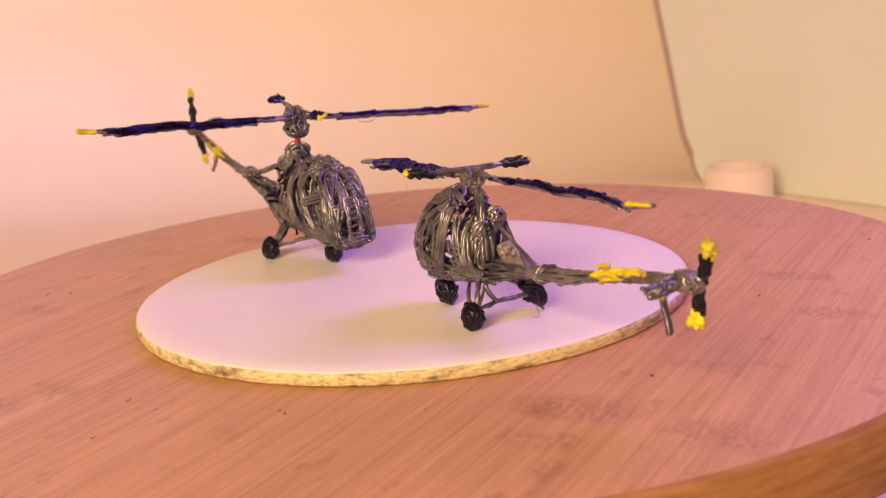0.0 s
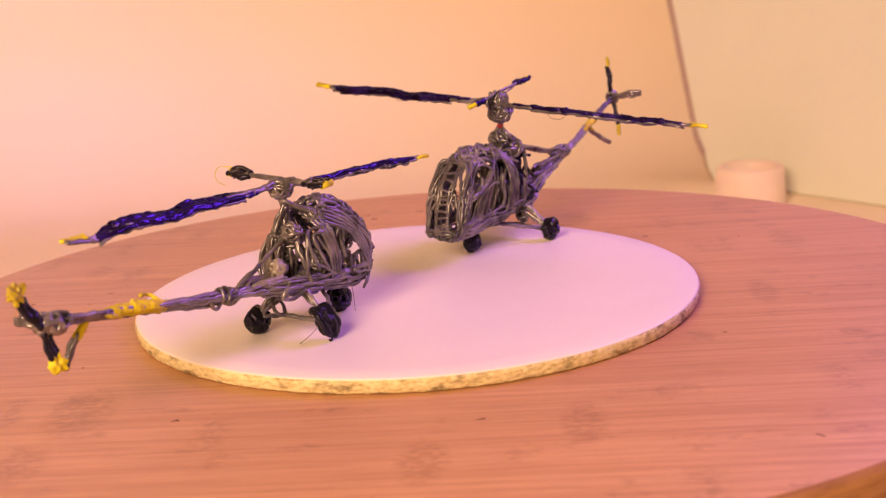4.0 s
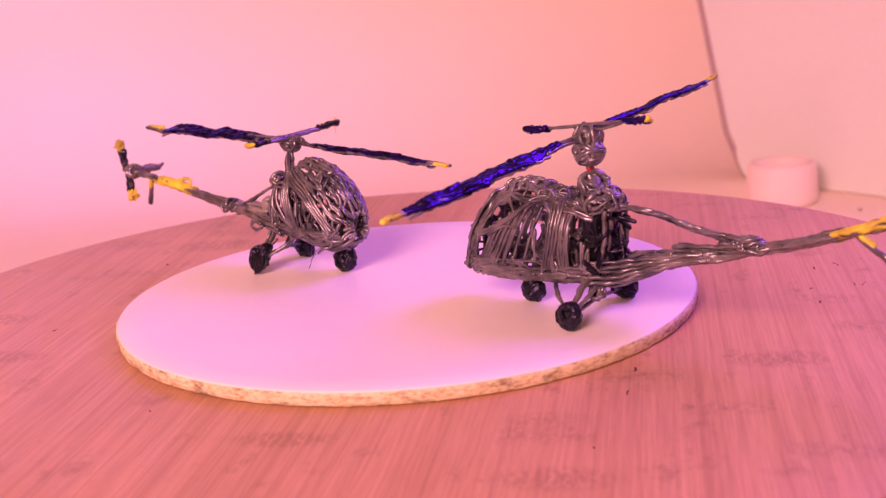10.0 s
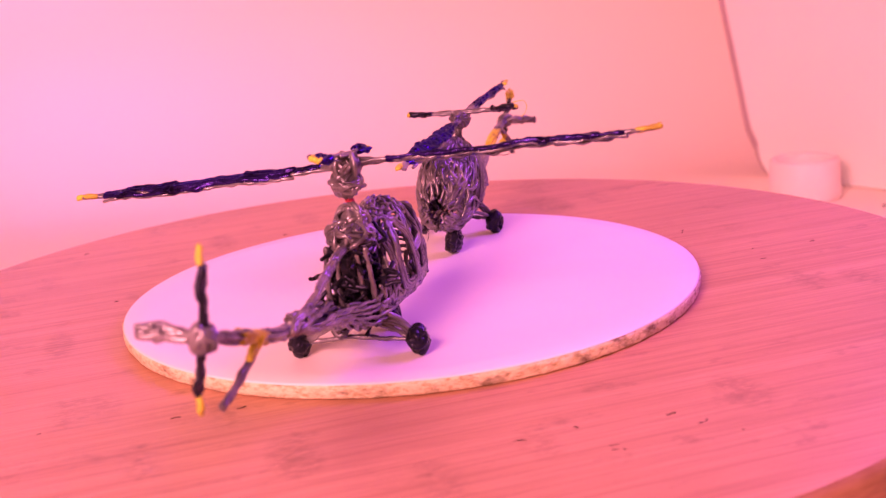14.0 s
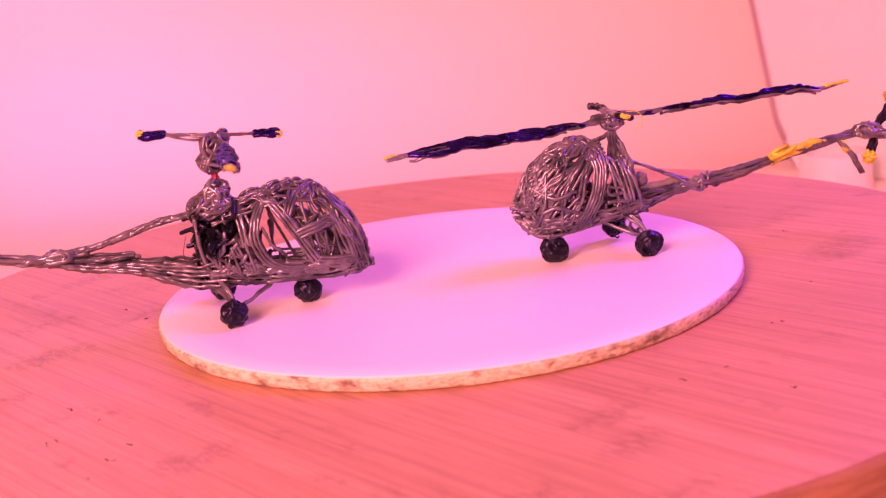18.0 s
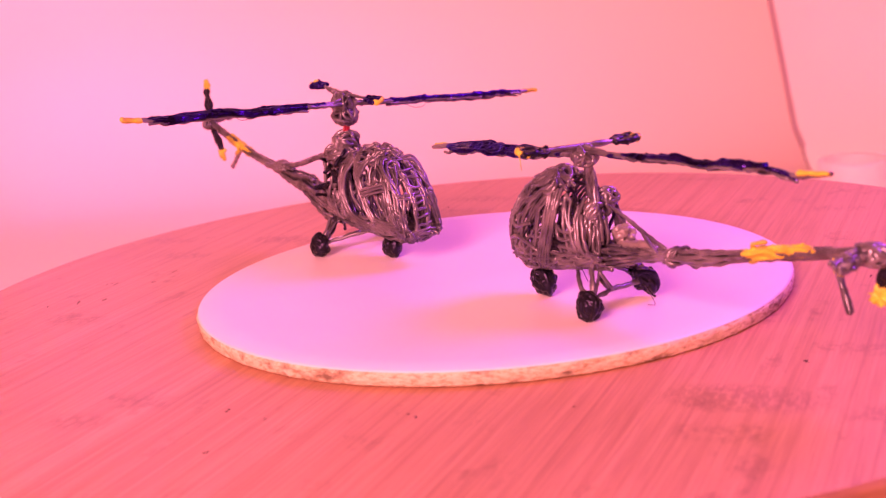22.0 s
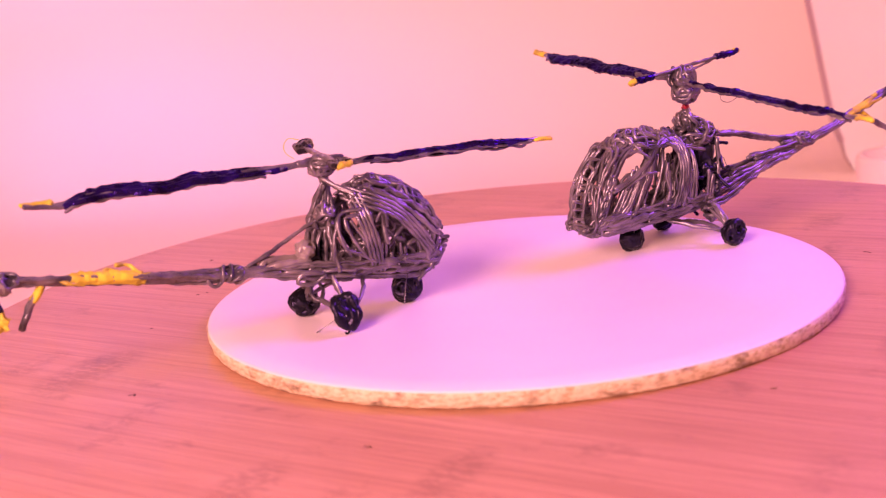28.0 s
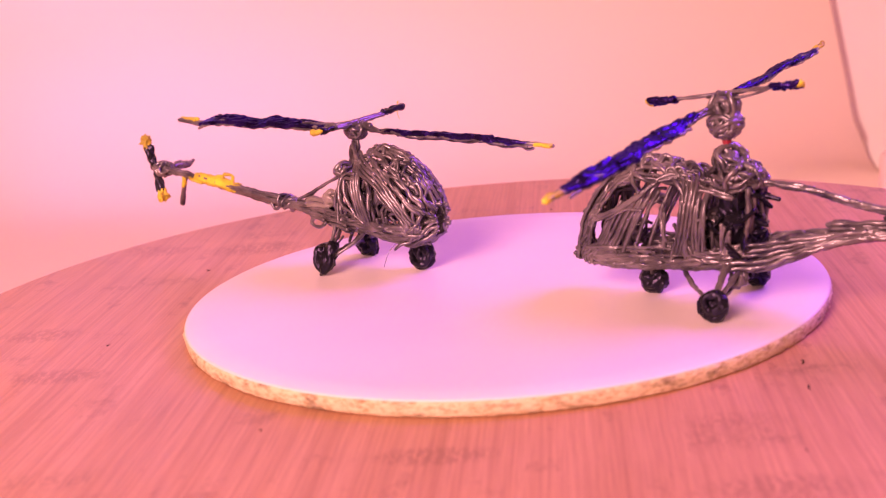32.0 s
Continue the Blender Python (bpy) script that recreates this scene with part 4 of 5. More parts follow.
    for p0, p1, sd in (((-107.6, -4.4, 57.8), (-107.2, -4.4, 61), 131), ((-108.8, -0.4, 29.4), (-108.7, 0.2, 26), 132)):
        y = Strands(sd)
        a, b2 = Vector(p0), Vector(p1)
        y.ribbon([a, a.lerp(b2, 0.5), b2], [2.4, 2.4, 1.2], 1.4, 5, (1, 0.3, 0), 0.55, 0.8)
        y.object("yellow_tip", YELLOW, tro, "ragged yellow tip", fuse=0.2)
    fin = Strands(133)
    fin.ribbon([(-109.6, -2.5, 43), (-110, 2, 43.6), (-110.6, 6, 44.2), (-111.2, 10, 44.8)], [1.4, 2.0, 2.4, 2.0], 1.2, 6, (0.8, 0.3, 0.7), 0.66, 0.6)
    fin.ball((-110.6, 6, 44.2), (1.4, 2.6, 1.3), 4, r=0.5, core=False)
    fin.object("tail_fin", GREY, e, "knobbly grey stabiliser fin")

    for y0, wy, wx, sd in ((8, 19.2, -3.5, 134), (-7, -16.2, -1.2, 144)):
        gear = Strands(sd)
        gear.bundle([(-4, y0, 13), (wx, (y0 + wy) / 2, 9.5), (wx, wy * 0.93, 5.2)], 7, [2.4, 1.2, 0.7], 0.52, wob=0.5)
        gear.bundle([(-6, y0 * 0.6, 12), (wx - 1, wy * 0.6, 8), (wx, wy * 0.93, 4.6)], 3, 0.9, 0.48)
        gear.tube([(12, y0 * 0.5, 9), (5, wy * 0.62, 6.8), (wx + 1, wy * 0.9, 4.8)], 0.7)
        if y0 > 0:
            gear.ball((-5, 6, 9), (2.2, 2.4, 2.6), 5, r=0.55, core=False)
        gear.object("main_leg", GREY, e, "spidery grey landing leg")
    ax = Strands(145)
    ax.tube([(-3, 18, 4.2), (-3, 6, 5.5), (-2, -4, 5.2), (-1.5, -15, 4.2)], 0.75)
    ax.object("axle", GREY, e, "thin cross strand between the wheels")
    nl = Strands(146)
    nl.tube([(23.5, -1.6, 9.5), (23.8, -0.6, 6), (23.9, -0.5, 4)], 0.9)
    nl.tube([(24.6, 1.2, 9.2), (24.2, 0, 6), (23.9, -0.5, 4)], 0.9)
    nl.object("nose_leg", GREY, e, "short nose leg", fuse=0.25)
    wheel(e, (23.9, -0.5, 4.2), (4.2, 2.8, 4.0), 135)
    wheel(e, (-3.5, 19.4, 4.4), (4.2, 2.6, 4.2), 136)
    wheel(e, (-1.2, -16.4, 4.4), (4.2, 2.6, 4.2), 137)
    for pts in ([(4, 24, 52.6), (5.5, 27, 50.6), (6, 31, 50.4), (5, 34, 52)], [(4, -40, 58.6), (5.2, -43, 56.4), (4.6, -46, 56.6), (3.8, -47, 58.8)], [(-13, 4, 27), (-14.5, 5, 21), (-13.6, 6.4, 15)]):
        h = Strands(int(pts[0][1] * 3 + 400))
        h.tube(pts, 0.11, wob=0.08, step=0.7)
        h.object("loose_hair", GREY, e, "fine loose grey filament hair")
    # nose along +x; the model stands on the disc
    turning.append((e, pose(-0.0308, 0.0695, 0.0043, 0, 0, -64.8)))


def helicopter_with_pale_engine():
    e = empty("model_helicopter", "grey filament model helicopter with bubble cabin and pale engine lumps", "model helicopter", "pair of model helicopters")
    rows = [(-7, 8, 15.5, 30), (0, 9.0, 13.5, 35.5), (7, 9.6, 12, 40), (12, 9.8, 11, 41.3), (17, 10.0, 10.2, 40.4), (23.5, 9.4, 9.3, 37.6), (28, 8.4, 9.8, 34), (31, 7.0, 11, 30.5), (33, 5.2, 13, 27), (34.2, 3.6, 16, 23)]
    left, right = flank(rows, 1), flank(rows, -1)
    cab = Strands(200)
    for at in (left, right):
        for i in range(6):
            z0 = 12.2 + i * 0.95
            cab.tube([at(x, z0 + 0.06 * (30 - x) + cab.rng.uniform(-0.5, 0.5), cab.rng.uniform(-0.4, 1.0)) for x in (31, 26, 20, 14, 8, 2, -4, -10)], cab.rng.uniform(0.5, 0.6), wob=0.5)
        for x0 in (25, 15, 6, -2):
            z0 = cab.rng.uniform(13, 15.5)
            cab.tube([at(x0, z0, 0.7), at(x0 - 5, z0 + 0.7, 0.9), at(x0 - 6.4, z0 + 1.6, 0.9), at(x0 - 5, z0 + 2.2, 0.8), at(x0 + 2, z0 + 1.4, 0.7)], 0.55, wob=0.3)
    for a in (240, 250, 260, 270, 280, 290, 300):
        cab.tube(ring(rows, 33, -6, a, a, 8, 0.1), 0.6)
    for x in (0, 5, 10, 15, 20, 25, 30):
        cab.tube(ring(rows, x, x + cab.rng.uniform(-2, 2), 200, 340, 8, -0.4), 0.58)
    cab.object("floor_pan", GREY, e, "woven strands of the cabin floor and sill", fuse=0.18)
    can = Strands(201)
    for a in (46, 56, 66, 76, 86, 96, 106, 116, 126, 136):
        can.tube(ring(rows, can.rng.uniform(30, 33.5), can.rng.uniform(3, 9), a, a + can.rng.uniform(-14, 14), 11, 0.3), 0.66, wob=0.8)
    scribble(can, rows, (6, 31), (44, 136), 14, 12, 0.62, push=0.5)
    for x in (12, 20, 25, 28.5, 30.5):
        can.tube(ring(rows, x, x + can.rng.uniform(-2, 2), 40, 140, 9, 0.5), 0.57, wob=0.7)
    # knotted bow
    scribble(can, rows, (25, 34), (-60, 12), 22, 7, 0.55)
    scribble(can, rows, (25, 34), (168, 240), 22, 7, 0.55)
    scribble(can, rows, (27.5, 34.2), (12, 60), 12, 8, 0.55)
    scribble(can, rows, (30, 34.2), (60, 170), 8, 8, 0.6)
    for a0, a1 in ((60, 8), (74, 24), (120, 172), (106, 156), (88, 96)):
        for i in range(2):
            can.tube(ring(rows, 10 + 1.1 * i, 32.5 - 0.6 * i, a0 + 4 * i, a1 + 3 * i, 9, 0.8), 0.64, wob=0.9)
    # a loose bent end under the chin
    can.tube([right(29, 16, 0.8), right(27.5, 13, 1.6), (25, -8, 11.5), (22.6, -8.2, 9.6)], 0.5, wob=0.2)
    for _ in range(10):
        x, a = can.rng.uniform(7, 32), can.rng.uniform(20, 165)
        b2 = can.rng.choice((-1, 1)) * can.rng.uniform(4, 11)
        can.tube([skin(rows, x, a, 0.4), skin(rows, x + 1.4, a + b2, 1.5), skin(rows, x + 2.6, a + b2 * 0.6, 1.6), skin(rows, x + 3.0, a - b2, 0.5)], 0.58, wob=0.3)
    can.object("canopy", GREY, e, "rounded canopy of bent grey strands")
    d = Strands(202)
    # fan of strands from a knot under the roof to the bow, and a bent bundle behind it
    for i in range(9):
        u = i / 8
        g = lambda k: d.rng.gauss(0, k)
        d.tube([left(11.5 - 3.5 * u, 37.5 - 0.8 * u, 0.6), left(17.5 - 6 * u + g(0.7), 34 - 3.4 * u + g(0.6), 0.9), left(24.5 - 8.5 * u + g(1.0), 29 - 7.5 * u + g(1.0), 0.6 + g(0.4)), left(30 - 9 * u + g(1.0), 21 - 7 * u + g(0.8), 0.3), left(31 - 10.5 * u, 14.5 - 2 * u, 0.3)], 0.58, wob=0.5)
    for x0, z0, x1, z1, x2, z2 in ((9.5, 37.6, 17, 31, 27, 18), (12, 36, 20, 26, 22, 14), (30, 27, 24, 24, 17, 26), (29, 20, 22, 21, 15, 18), (26, 31, 27, 24, 30, 16), (18, 35, 22, 30, 30, 26)):
        d.tube([left(x0, z0, 1.2), left(x1, z1, 1.6), left(x2, z2, 1.0)], 0.6, wob=0.6)
    for i in range(5):
        d.tube([left(10.4 - 1.1 * i, 36.4, 0.9), left(9.6 - 1.0 * i, 31, 1.1), left(12 - 1.1 * i, 22.5, 1.1), left(16 - 1.1 * i, 15.5, 0.8), left(18.5 - 1.1 * i, 11.6, 0.5)], 0.57, wob=0.3)
    d.tube([left(12.6, 37, 1.4), left(10.4, 38.6, 1.7), left(8, 37.2, 1.5), left(9.2, 35, 1.4), left(11.6, 35.2, 1.3)], 0.6, wob=0.1)
    weave(d, left, (27, 17), (33, 20), (32, 28), (24, 27), 6, push=0.2, jitter=1.0)
    weave(d, left, (4.5, 30), (3.5, 17), (-3, 17), (-1, 27), 6, push=0.2, jitter=1.2)
    weave(d, left, (4, 35), (-3, 31), (-7, 17), (1, 15.5), 6, push=0.4, jitter=0.9)
    scribble(d, rows, (10, 26), (-34, -6), 7, 9, 0.55)
    scribble(d, rows, (13, 28), (-10, 40), 9, 11, 0.55, push=-1.8)
    d.object("side_frame", GREY, e, "fanned side strands of the cabin")
    d = Strands(203)
    # long bars from the roof to the bow, four upright bars behind an open window, a zigzag at the rear
    for i in range(4):
        d.tube([right(x - 0.5 * i, z - 1.0 * i, 0.8) for x, z in ((4.5, 39.6), (11, 37), (18, 33), (24, 26.5), (29, 19.5))], 0.57, wob=0.3)
        d.tube([right(x + 1.15 * i, z, 0.8) for x, z in ((4.2, 37.5), (5.6, 31), (7.4, 23), (8.8, 15))], 0.6, wob=0.25)
    d.tube([right(2, 21, 0.6), right(-0.6, 26, 0.8), right(-0.4, 31, 0.9), right(1.6, 33, 1.0), right(6.5, 33.4, 0.9)], 0.66, wob=0.2)
    d.tube([right(6, 32, 0.9), right(1.8, 31.4, 0.9), right(2.4, 27, 0.8), right(5, 22, 0.7), right(8, 18, 0.6)], 0.6, wob=0.2)
    d.tube([right(3.4, 30.6, 0.5), right(6, 26, 0.5), right(9, 20.5, 0.5)], 0.6, wob=0.2)
    d.tube([right(0.5, 22.6, 0.7), right(4.2, 21.2, 0.8), right(9.4, 17.8, 0.8)], 0.6, wob=0.2)
    d.tube([right(-2.5, 17, 0.6), right(-3, 24, 0.7), right(-1, 30, 0.7)], 0.6, wob=0.3)
    weave(d, right, (11, 21), (25, 21), (27, 14.6), (11, 15), 7, push=-0.4, jitter=1.2)
    weave(d, right, (13, 29), (21, 27), (15, 19), (11.5, 22), 4, push=-2.4, jitter=1.0)
    scribble(d, rows, (10, 27), (150, 192), 8, 10, 0.55, push=-3.0)
    d.object("side_frame", GREY, e, "side bars round an open cabin window")
    rear = Strands(204)
    for _ in range(7):
        y0 = rear.rng.uniform(-3, 8)
        rear.tube([(rear.rng.uniform(-6, 1), y0, 14), (rear.rng.uniform(-5, 2), y0 * 0.9 + rear.rng.uniform(-2, 2), 22), (rear.rng.uniform(-4, 0), y0 * 0.6, 27), (rear.rng.uniform(-3, 0), y0 * 0.35, 31)], 0.57, wob=0.6)
    for i in range(16):
        # hairpins fanned over the back of the cabin
        u = i / 15
        y1 = 0.5 + 9.5 * u
        top = Vector((-2 + u, 2.5 + 2.5 * u, 32.5 - rear.rng.uniform(0, 4)))
        low = Vector((-5 + 7 * u * u, y1, 15 + rear.rng.uniform(0, 3)))
        mid = top.lerp(low, 0.5) + Vector((-1.2, rear.rng.uniform(-0.8, 0.8), 0))
        off = Vector((0.3, 1.2, 0.2))
        rear.tube([top, mid, low, low + off * 0.5 + Vector((-0.4, 0, -0.7)), low + off, mid + off, top + off * 0.9], 0.55, wob=0.4)
    for i in range(9):
        z1 = 17 + i * 1.7 + rear.rng.uniform(-1, 1)
        k = (38 - z1) / 22
        rear.tube([(-3.6 * k, 2 - 2 * k, z1), (-4 * k, 3, z1 + rear.rng.uniform(-3, 3)), (-1 + 2 * k, 3 + 6.5 * k, z1 + rear.rng.uniform(-3, 3))], 0.56, wob=0.8)
    rear.ball((4, 0, 17), (7, 6, 3.5), 14, r=0.57)
    rear.ball((9, -1, 20), (3.5, 4, 5), 10, r=0.57)
    rear.ball((-3.4, 4.4, 30), (2.6, 2.6, 3.4), 8, r=0.56)
    for i in range(10):
        # thick hairpins hung down the post behind the seats
        a = rear.rng.uniform(-0.5, 1.0)
        top = Vector((-2.5 + a, 1 + 5 * rear.rng.random(), rear.rng.uniform(30, 36)))
        low = top + Vector((-2 + 3 * a, rear.rng.uniform(-2, 3.5), -rear.rng.uniform(7, 13)))
        out = Vector((-1.4, 0.6, 0))
        rear.tube([top, top.lerp(low, 0.5) + out, low + out * 0.6, low + Vector((-0.5, 0.9, -0.8)), low + Vector((0.2, 1.6, 0.4)), top.lerp(low, 0.4) + out + Vector((0, 1.3, 0))], 0.66, wob=0.5)
    rear.object("cabin_rear", GREY, e, "fanned hairpin strands behind the seats")
    mast = Strands(205)
    mast.bundle([(-1, 1, 31), (0, 2.4, 38), (0, 3, 44)], 6, [1.8, 1.2, 1.1], 0.66)
    mast.ball((-2, 0.5, 31), (3.5, 4.5, 3), 7)
    mast.bundle([(-0.5, 2.4, 43), (3, -1.5, 40.2), (6.5, -4.5, 38)], 3, [0.7, 0.9, 1.1], 0.58)
    mast.ball((-2.6, -1.6, 33.5), (2.6, 3.0, 2.6), 7)
    mast.bundle([(-2, -2, 33), (-3, -5, 26), (-2, -7.5, 17)], 3, [0.8, 0.9, 1.0], 0.58)
    mast.bundle([(-1, 2, 41), (-4, 4.5, 33), (-5, 6, 24), (-4, 7, 16)], 5, [0.8, 1.2, 1.6, 1.8], 0.58)
    mast.object("mast", GREY, e, "slender grey mast with slanting stays")
    hub = Strands(206)
    hub.ball((0, 3.8, 46.6), (3.6, 3.4, 2.8), 12)
    hub.tube([(6.5, 3.8, 48.2), (0, 4.2, 48.8), (-7, 3.8, 48.2)], 1.1)
    hub.object("rotor_hub", GREY, e, "wound grey rotor hub")
    rotor_blade(e, (-2.5, 4, 48.0), (-11, 3.8, 47.8), (-75, 2.6, 48.6), (-86, 1.9, 49.3), 4.6, (0, 1, 0.35), 210, 0.3, 1.0)
    rotor_blade(e, (2.5, 4, 47.6), (10, 4, 46.4), (70, 3.8, 44.0), (78, 3.8, 43.7), 4.6, (0, 1, -0.35), 213, 0.2, -1.0)
    fly = Strands(216)
    fly.tube([(1, 19, 50.2), (0.6, 11, 49.8), (0.3, 4, 49.6), (0, -2, 49.3), (0, -9, 49.1)], 0.85, wob=0.12)
    fly.tube([(1.8, 18, 50), (0.9, 4, 49.0), (0.8, -9, 48.9)], 0.7, wob=0.12)
    bar = fly.object("flybar", GREY, e, "grey stabiliser bar")
    paddle(bar, "paddle", (1.0, 17, 50.2), (1.6, 26.3, 50.8), 4.6, (1, 0, 0.3), 218, 0.8, BLACK)
    paddle(bar, "paddle", (0, -7.5, 49.0), (0, -16.4, 49.1), 4.6, (1, 0, 0.3), 221, 0.8, BLACK)
    hair = Strands(223)
    hair.tube([(1, 25, 52.2), (-1, 28.5, 52.6), (-2.5, 29.5, 50.4), (-2.2, 29, 48.0), (-0.5, 27.5, 46.4)], 0.14, wob=0.05, step=0.7)
    hair.object("loose_hair", YELLOW, bar, "fine loose yellow filament hair")

    low = Strands(250)
    low.tube([(21, -4, 12), (18.5, -7, 8), (17, -8.5, 3.2)], 0.12, wob=0.05, step=0.7)
    low.object("loose_hair", GREY, e, "fine loose grey filament hair")
    low = Strands(251)
    low.tube([(-5, -12, 5), (-9, -11, 2.4), (-12, -9.5, 0.6), (-10, -8.6, 0.4)], 0.11, wob=0.1, step=0.7)
    low.object("loose_hair", GREY, e, "fine loose grey filament hair")
    boom = Strands(224)
    for y0, z0 in ((-8, 15), (-7, 18), (-5, 14.5), (8, 15), (7, 18), (5, 14.5), (-2, 14), (2, 14), (0, 15), (-8.4, 16.5), (8.4, 16.5), (-6, 13.6), (6, 13.6), (-7.4, 19), (7.4, 19), (-3.5, 15.5), (3.5, 15.5)):
        boom.tube([(2, y0, z0), (-8, y0 * 0.75, z0 + 1), (-20, y0 * 0.42, 17.8 + (z0 - 14) * 0.5), (-32, y0 * 0.25, 20.2), (-42, y0 * 0.16 - 0.4, 21.8)], 0.62, wob=0.55)
    for _ in range(22):
        x = boom.rng.uniform(-32, -2)
        y1 = boom.rng.uniform(-5, 5) * (x + 44) / 38
        boom.tube([(x, y1, 20.5 + x * 0.02), (x - 4, y1 * 0.8 + boom.rng.uniform(-1, 1), 20.4), (x - 9, y1 * 0.7, 21)], 0.58, wob=0.6)
    boom.bundle([(-30, 0, 20.2), (-45, -0.6, 22.2), (-60, -1.2, 24.8), (-76, -2.0, 27.8), (-92, -2, 29.8)], 11, [2.4, 2.1, 1.8, 1.5, 1.3], 0.6)
    boom.ball((-31, 0, 20), (3.2, 2.8, 2.2), 5)
    for x0 in (-31, -33.2):
        # slanting wraps round the knot
        boom.tube([(x0 - 4 * i / 10, 2.5 * math.cos(0.63 * i), 20.6 + 0.16 * (-30 - x0) + 2.2 * math.sin(0.63 * i)) for i in range(8)], 0.54, wob=0.5)
    boom.tube([(-35, -1, 19.6), (-37, -1.2, 17.9), (-38.6, -1.2, 18.3), (-39.4, -1.2, 20)], 0.6, wob=0.15)
    boom.tube([(-7, -8.6, 16.6), (-11, -7.8, 14.6), (-15, -7, 15.6), (-13, -7.4, 18), (-8, -8.4, 17.6)], 0.7, wob=0.15)
    boom.object("tail_boom", GREY, e, "tail boom of bundled grey strands")
    st = Strands(225)
    st.tube([(-1.5, 0, 33), (-12, -0.3, 28.6), (-20, -0.3, 24.6), (-27, -0.4, 21.8)], 0.62, wob=0.25)
    st.tube([(-18, -0.3, 25.4), (-23, 1.4, 22.6), (-26, 2, 20.5)], 0.6)
    st.object("boom_strut", GREY, e, "thin boom strut")
    eng = Strands(226)
    eng.ball((-9.5, -1, 23.6), (2.6, 2.8, 2.3), 6, r=0.8)
    eng.tube([(-10, 1, 21), (-17, 1, 21.6), (-22, 0.6, 22), (-23, 0.4, 19.8)], 1.3, wob=0.15)
    eng.tube([(-10, -3, 20.6), (-17, -3, 21), (-21.5, -2, 20.4)], 1.1, wob=0.15)
    eng.object("engine", PALE, e, "pale translucent engine lumps", fuse=0.25)
    yb = Strands(227)
    yb.bundle([(-58, -1.2, 24.6), (-66, -1.6, 26), (-77, -2.1, 28)], 24, 2.2, 0.62, wob=0.6)
    yb.tube([(-59, -1.3, 24.9), (-66, -1.6, 26.2), (-76, -2, 28)], 1.8, wob=0.5, lump=0.14)
    for x in (-58, -63, -69, -74):
        # torn ends that stand off the band
        yb.tube([(x, -1.5 + yb.rng.uniform(-1.5, 1.5), 26), (x - 3, -1.5 + yb.rng.uniform(-3, 3), 26 + yb.rng.uniform(0.6, 2.4)), (x - 6, -1.5 + yb.rng.uniform(-3, 3), 27.3 + yb.rng.uniform(0, 1.8))], 0.6, wob=0.4)
    yb.object("yellow_band", YELLOW, e, "ragged yellow band round the boom", fuse=0.25)
    sk = Strands(228)
    sk.bundle([(-84, -1.2, 28.4), (-88, 0.6, 22.5), (-91.5, 1.6, 16.2)], 3, 0.7, 0.75)
    sko = sk.object("tail_skid", GREY, e, "grey tail skid")
    sk2 = Strands(229)
    sk2.bundle([(-84.5, -1, 27.6), (-86.8, 0, 24.4)], 3, 0.9, 0.75)
    sk2.object("yellow_root", YELLOW, sko, "yellow root")
    tail = Strands(230)
    tail.ball((-95, -1.6, 30), (5, 2.8, 2.6), 8)
    tail.object("tail_hub", GREY, e, "wound tail rotor hub", fuse=0.25)
    tr = Strands(231)
    for p0, p1 in (((-99.5, -2.4, 31.5), (-103.4, -1.0, 38)), ((-98.8, -2.6, 28.5), (-97.2, -2.8, 22))):
        a, b2 = Vector(p0), Vector(p1)
        tr.ribbon([a, a.lerp(b2, 0.35), a.lerp(b2, 0.7), b2], [1.6, 2.6, 2.8, 2.2], 1.6, 4, (1, 0.3, 0.3), 0.8, 0.9)
    tro = tr.object("tail_rotor", BLACK, e, "upright black tail rotor", fuse=0.25)
    for p0, p1, sd in (((-103.6, -1, 38.3), (-105, -0.7, 41.6), 232), ((-97, -2.8, 21.6), (-96.5, -3, 18.4), 233)):
        y = Strands(sd)
        a, b2 = Vector(p0), Vector(p1)
        y.ribbon([a, a.lerp(b2, 0.5), b2], [2.6, 2.8, 1.8], 1.6, 6, (1, 0.3, 0.3), 0.6, 0.9)
        y.blob(a.lerp(b2, 0.55), (2.2, 2.0, 2.2), 0.7)
        y.object("yellow_tip", YELLOW, tro, "ragged yellow tip", fuse=0.2)
    fin = Strands(234)
    fin.ribbon([(-93, 0, 30), (-94, 4, 30), (-95, 8.5, 29.8), (-95.5, 11.8, 29.6)], [2.4, 3.6, 3.4, 2.4], 1.6, 6, (1, 0.1, 0.4), 0.62, 0.9)
    for q in ((-94.2, 4.5, 30.4), (-95, 8.5, 30.2)):
        fin.ball(q, (2.0, 2.2, 1.3), 4, r=0.55, core=False)
    fin.object("tail_fin", GREY, e, "knobbly grey stabiliser fin")

    for y0, wy, wx, sd in ((5.5, 12, -7.5, 235), (-6, -13.7, -3.7, 245)):
        gear = Strands(sd)
        gear.bundle([(-3, y0, 14.5), (wx + 1, (y0 + wy) / 2, 10), (wx, wy * 0.92, 6)], 5, [2.2, 1.2, 0.7], 0.54, wob=0.5)
        gear.tube([(6, y0 * 0.8, 12.5), (wx + 6, wy * 0.8, 8.5), (wx, wy * 0.92, 6)], 0.65)
        if y0 > 0:
            gear.tube([(-6, 6, 13), (-8, 4, 8.5), (-6, 1.5, 6.8), (-4, 3.5, 9), (-5, 5, 12)], 0.6)
        gear.object("main_leg", GREY, e, "spidery grey landing leg")
    ax = Strands(246)
    ax.tube([(-7, 11, 5.5), (-6, 4, 6.5), (-5, -4, 6.5), (-4, -12, 6)], 0.75)
    ax.object("axle", GREY, e, "thin cross strand between the wheels")
    nl = Strands(247)
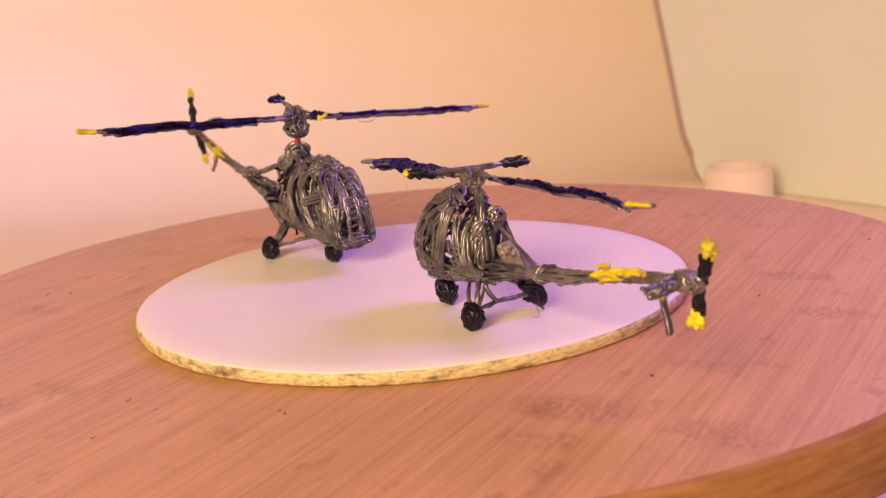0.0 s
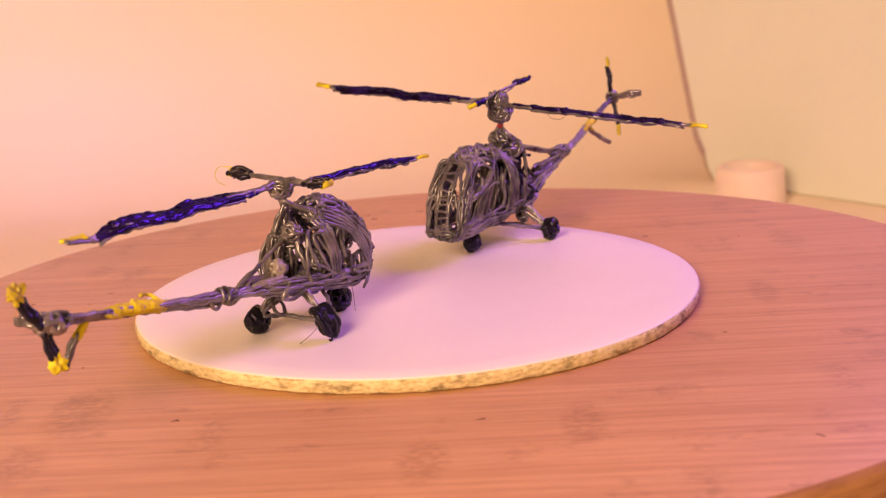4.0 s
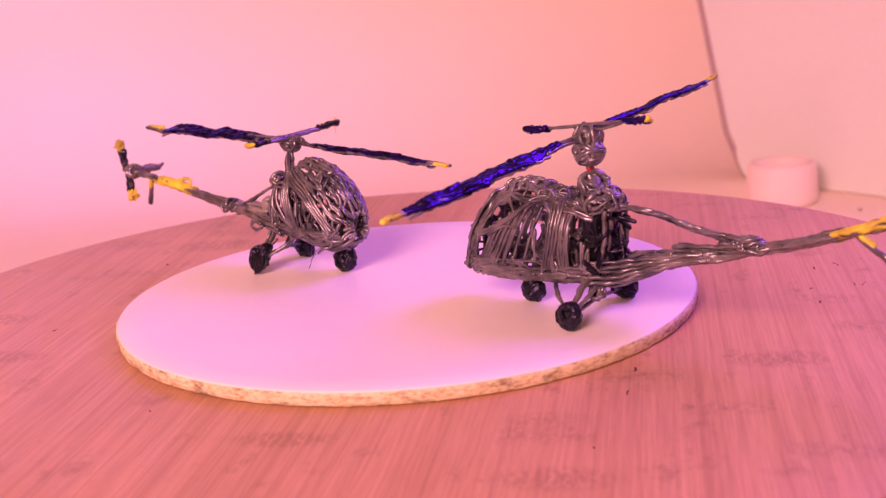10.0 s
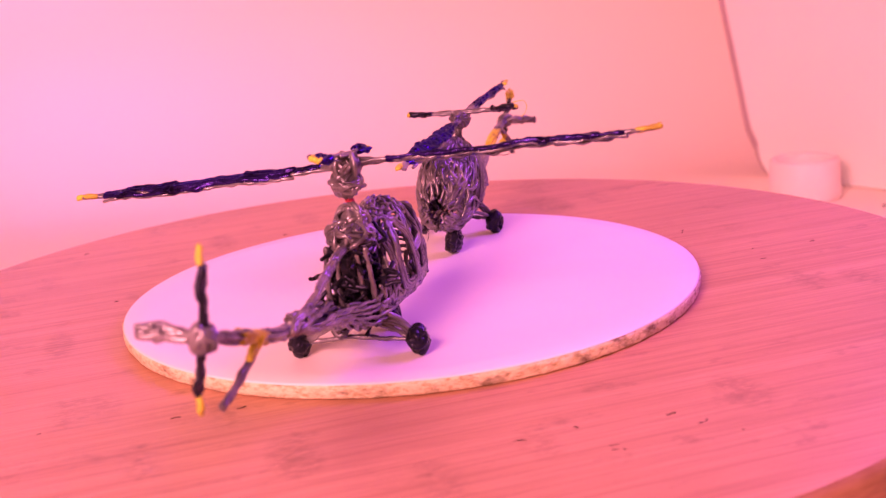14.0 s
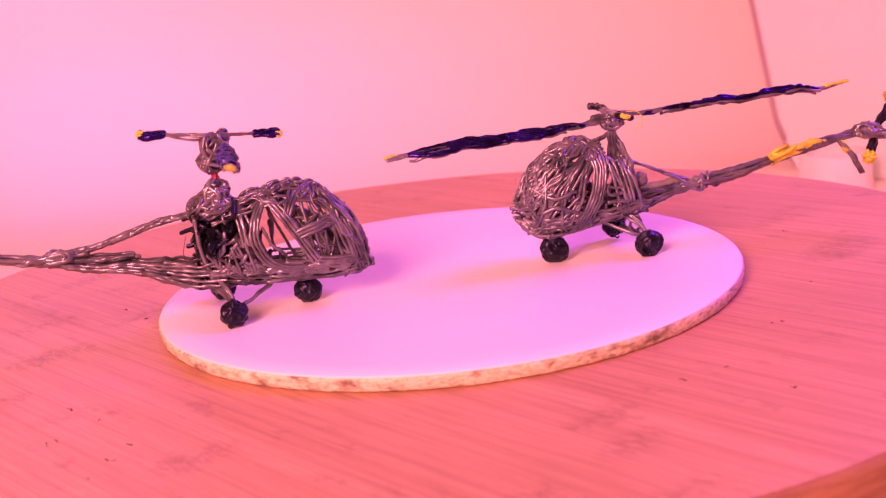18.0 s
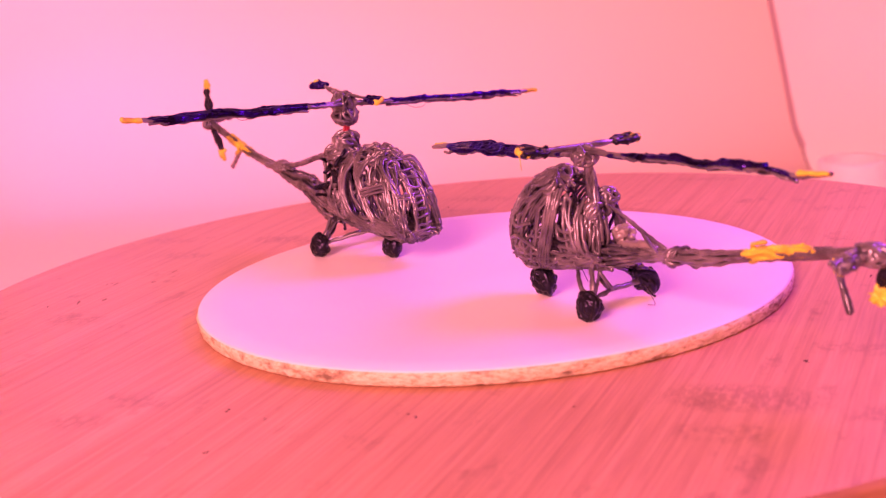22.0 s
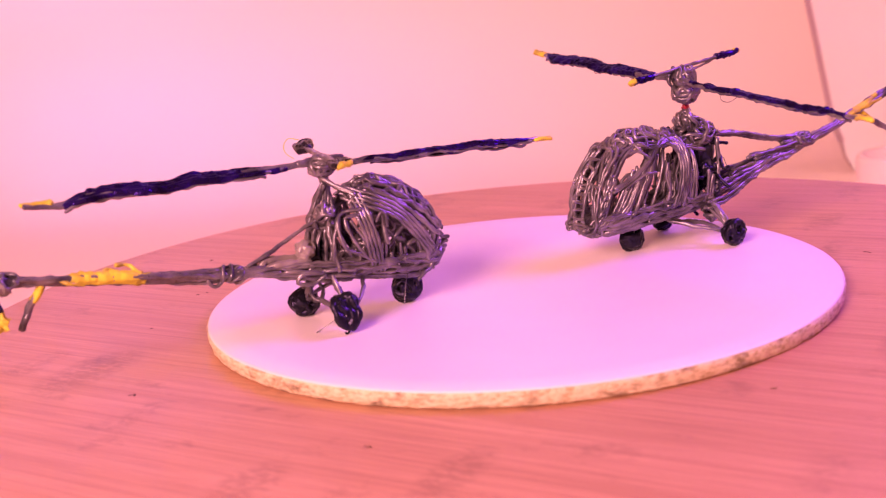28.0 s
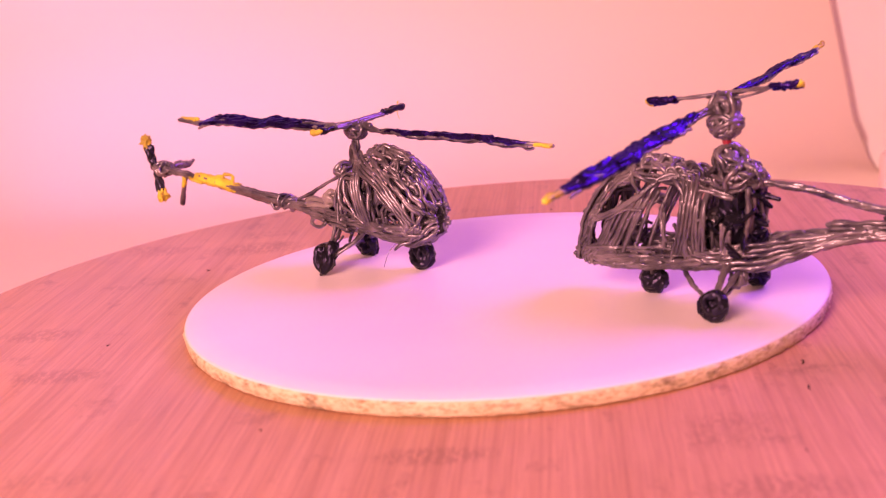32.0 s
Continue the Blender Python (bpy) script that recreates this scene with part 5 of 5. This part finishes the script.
    nl.tube([(22, 2.4, 11), (23, 3.2, 8), (23.5, 3.7, 5)], 1.1)
    nl.tube([(25, 4.6, 11.5), (24, 3.8, 8), (23.6, 3.7, 5)], 1.1)
    nl.object("nose_leg", GREY, e, "short nose leg", fuse=0.25)
    wheel(e, (23.6, 3.7, 4.9), (4.6, 3.0, 4.9), 236)
    wheel(e, (-7.5, 12, 4.3), (4.2, 3.0, 4.3), 237)
    # this wheel is smeared into a bent drop with a thread at its foot
    w = Strands(239)
    w.ribbon([(-4, -9.5, 9.2), (-4, -12.4, 9.6), (-3.9, -14.4, 7.6), (-3.8, -15.4, 4.8), (-3.9, -15.9, 2.2)], [3.2, 6.2, 7.4, 6.4, 2.6], 0.8, 7, (1, 0, 0), 1.05, wob=0.5)
    w.ribbon([(-3.9, -13.2, 7.2), (-3.8, -14.2, 5), (-3.9, -14.8, 3.2)], [5, 5.6, 3.4], 0.8, 5, (1, 0, 0), 1.0, wob=0.4)
    w.blob((-3.9, -12.8, 6.6), (2.8, 3.0, 3.4), 0.5)
    drop = w.object("wheel", BLACK, e, "black wheel smeared into a bent drop", fuse=0.25)
    w = Strands(240)
    w.tube([(-3.9, -15.8, 2.4), (-4.1, -15.9, 0.9), (-4.9, -16.1, 0.35), (-5.3, -15.8, 0.7)], 0.32, wob=0.1, step=0.6)
    w.object("drip", BLACK, drop)
    turning.append((e, pose(0.0286, -0.0497, 0.0043, 0, 0, 113.7)))


helicopter_with_red_joint()
helicopter_with_pale_engine()

# ---------------------------------------------------------------- turning
# seconds, degrees by which the board has turned clockwise
SPIN = [
    (0.0, -2.68), (0.5, 5.65), (1.0, 13.58), (1.5, 21.12), (2.0, 29.20), (2.5, 37.32),
    (3.0, 45.30), (3.5, 53.20), (4.0, 60.89), (4.5, 68.52), (5.0, 76.08), (5.5, 83.64),
    (6.0, 91.28), (6.5, 99.08), (7.0, 107.11), (7.5, 115.16), (8.0, 123.10), (8.5, 131.11),
    (9.0, 139.21), (9.5, 147.58), (10.0, 156.11), (10.5, 164.24), (11.0, 172.21), (11.5, 180.05),
    (12.0, 188.03), (12.5, 195.95), (13.0, 203.69), (13.5, 211.44), (14.0, 219.68), (14.5, 227.63),
    (15.0, 235.42), (15.5, 243.16), (16.0, 251.07), (16.5, 259.09), (17.0, 267.15), (17.5, 275.20),
    (18.0, 283.18), (18.5, 291.38), (19.0, 300.10), (19.5, 308.58), (20.0, 316.83), (20.5, 324.61),
    (21.0, 332.25), (21.5, 339.87), (22.0, 347.75), (22.5, 355.92), (23.0, 364.59), (23.5, 373.24),
    (24.0, 381.33), (24.5, 389.09), (25.0, 396.76), (25.5, 404.56), (26.0, 412.65), (26.5, 420.87),
    (27.0, 429.07), (27.5, 437.08), (28.0, 444.74), (28.5, 452.38), (29.0, 460.17), (29.5, 467.83),
    (30.0, 475.51), (30.5, 483.18), (31.0, 490.89), (31.5, 498.81), (32.0, 506.64),
]


def motions():
    # the board sits a little askew on its bearing
    askew = pose(0, 0, 0, -0.57, -0.29, 0)
    for thing, m in turning:
        walk(thing, [(t, pose(0, 0, 0, 0, 0, -a) @ askew @ m) for t, a in SPIN])


motions()
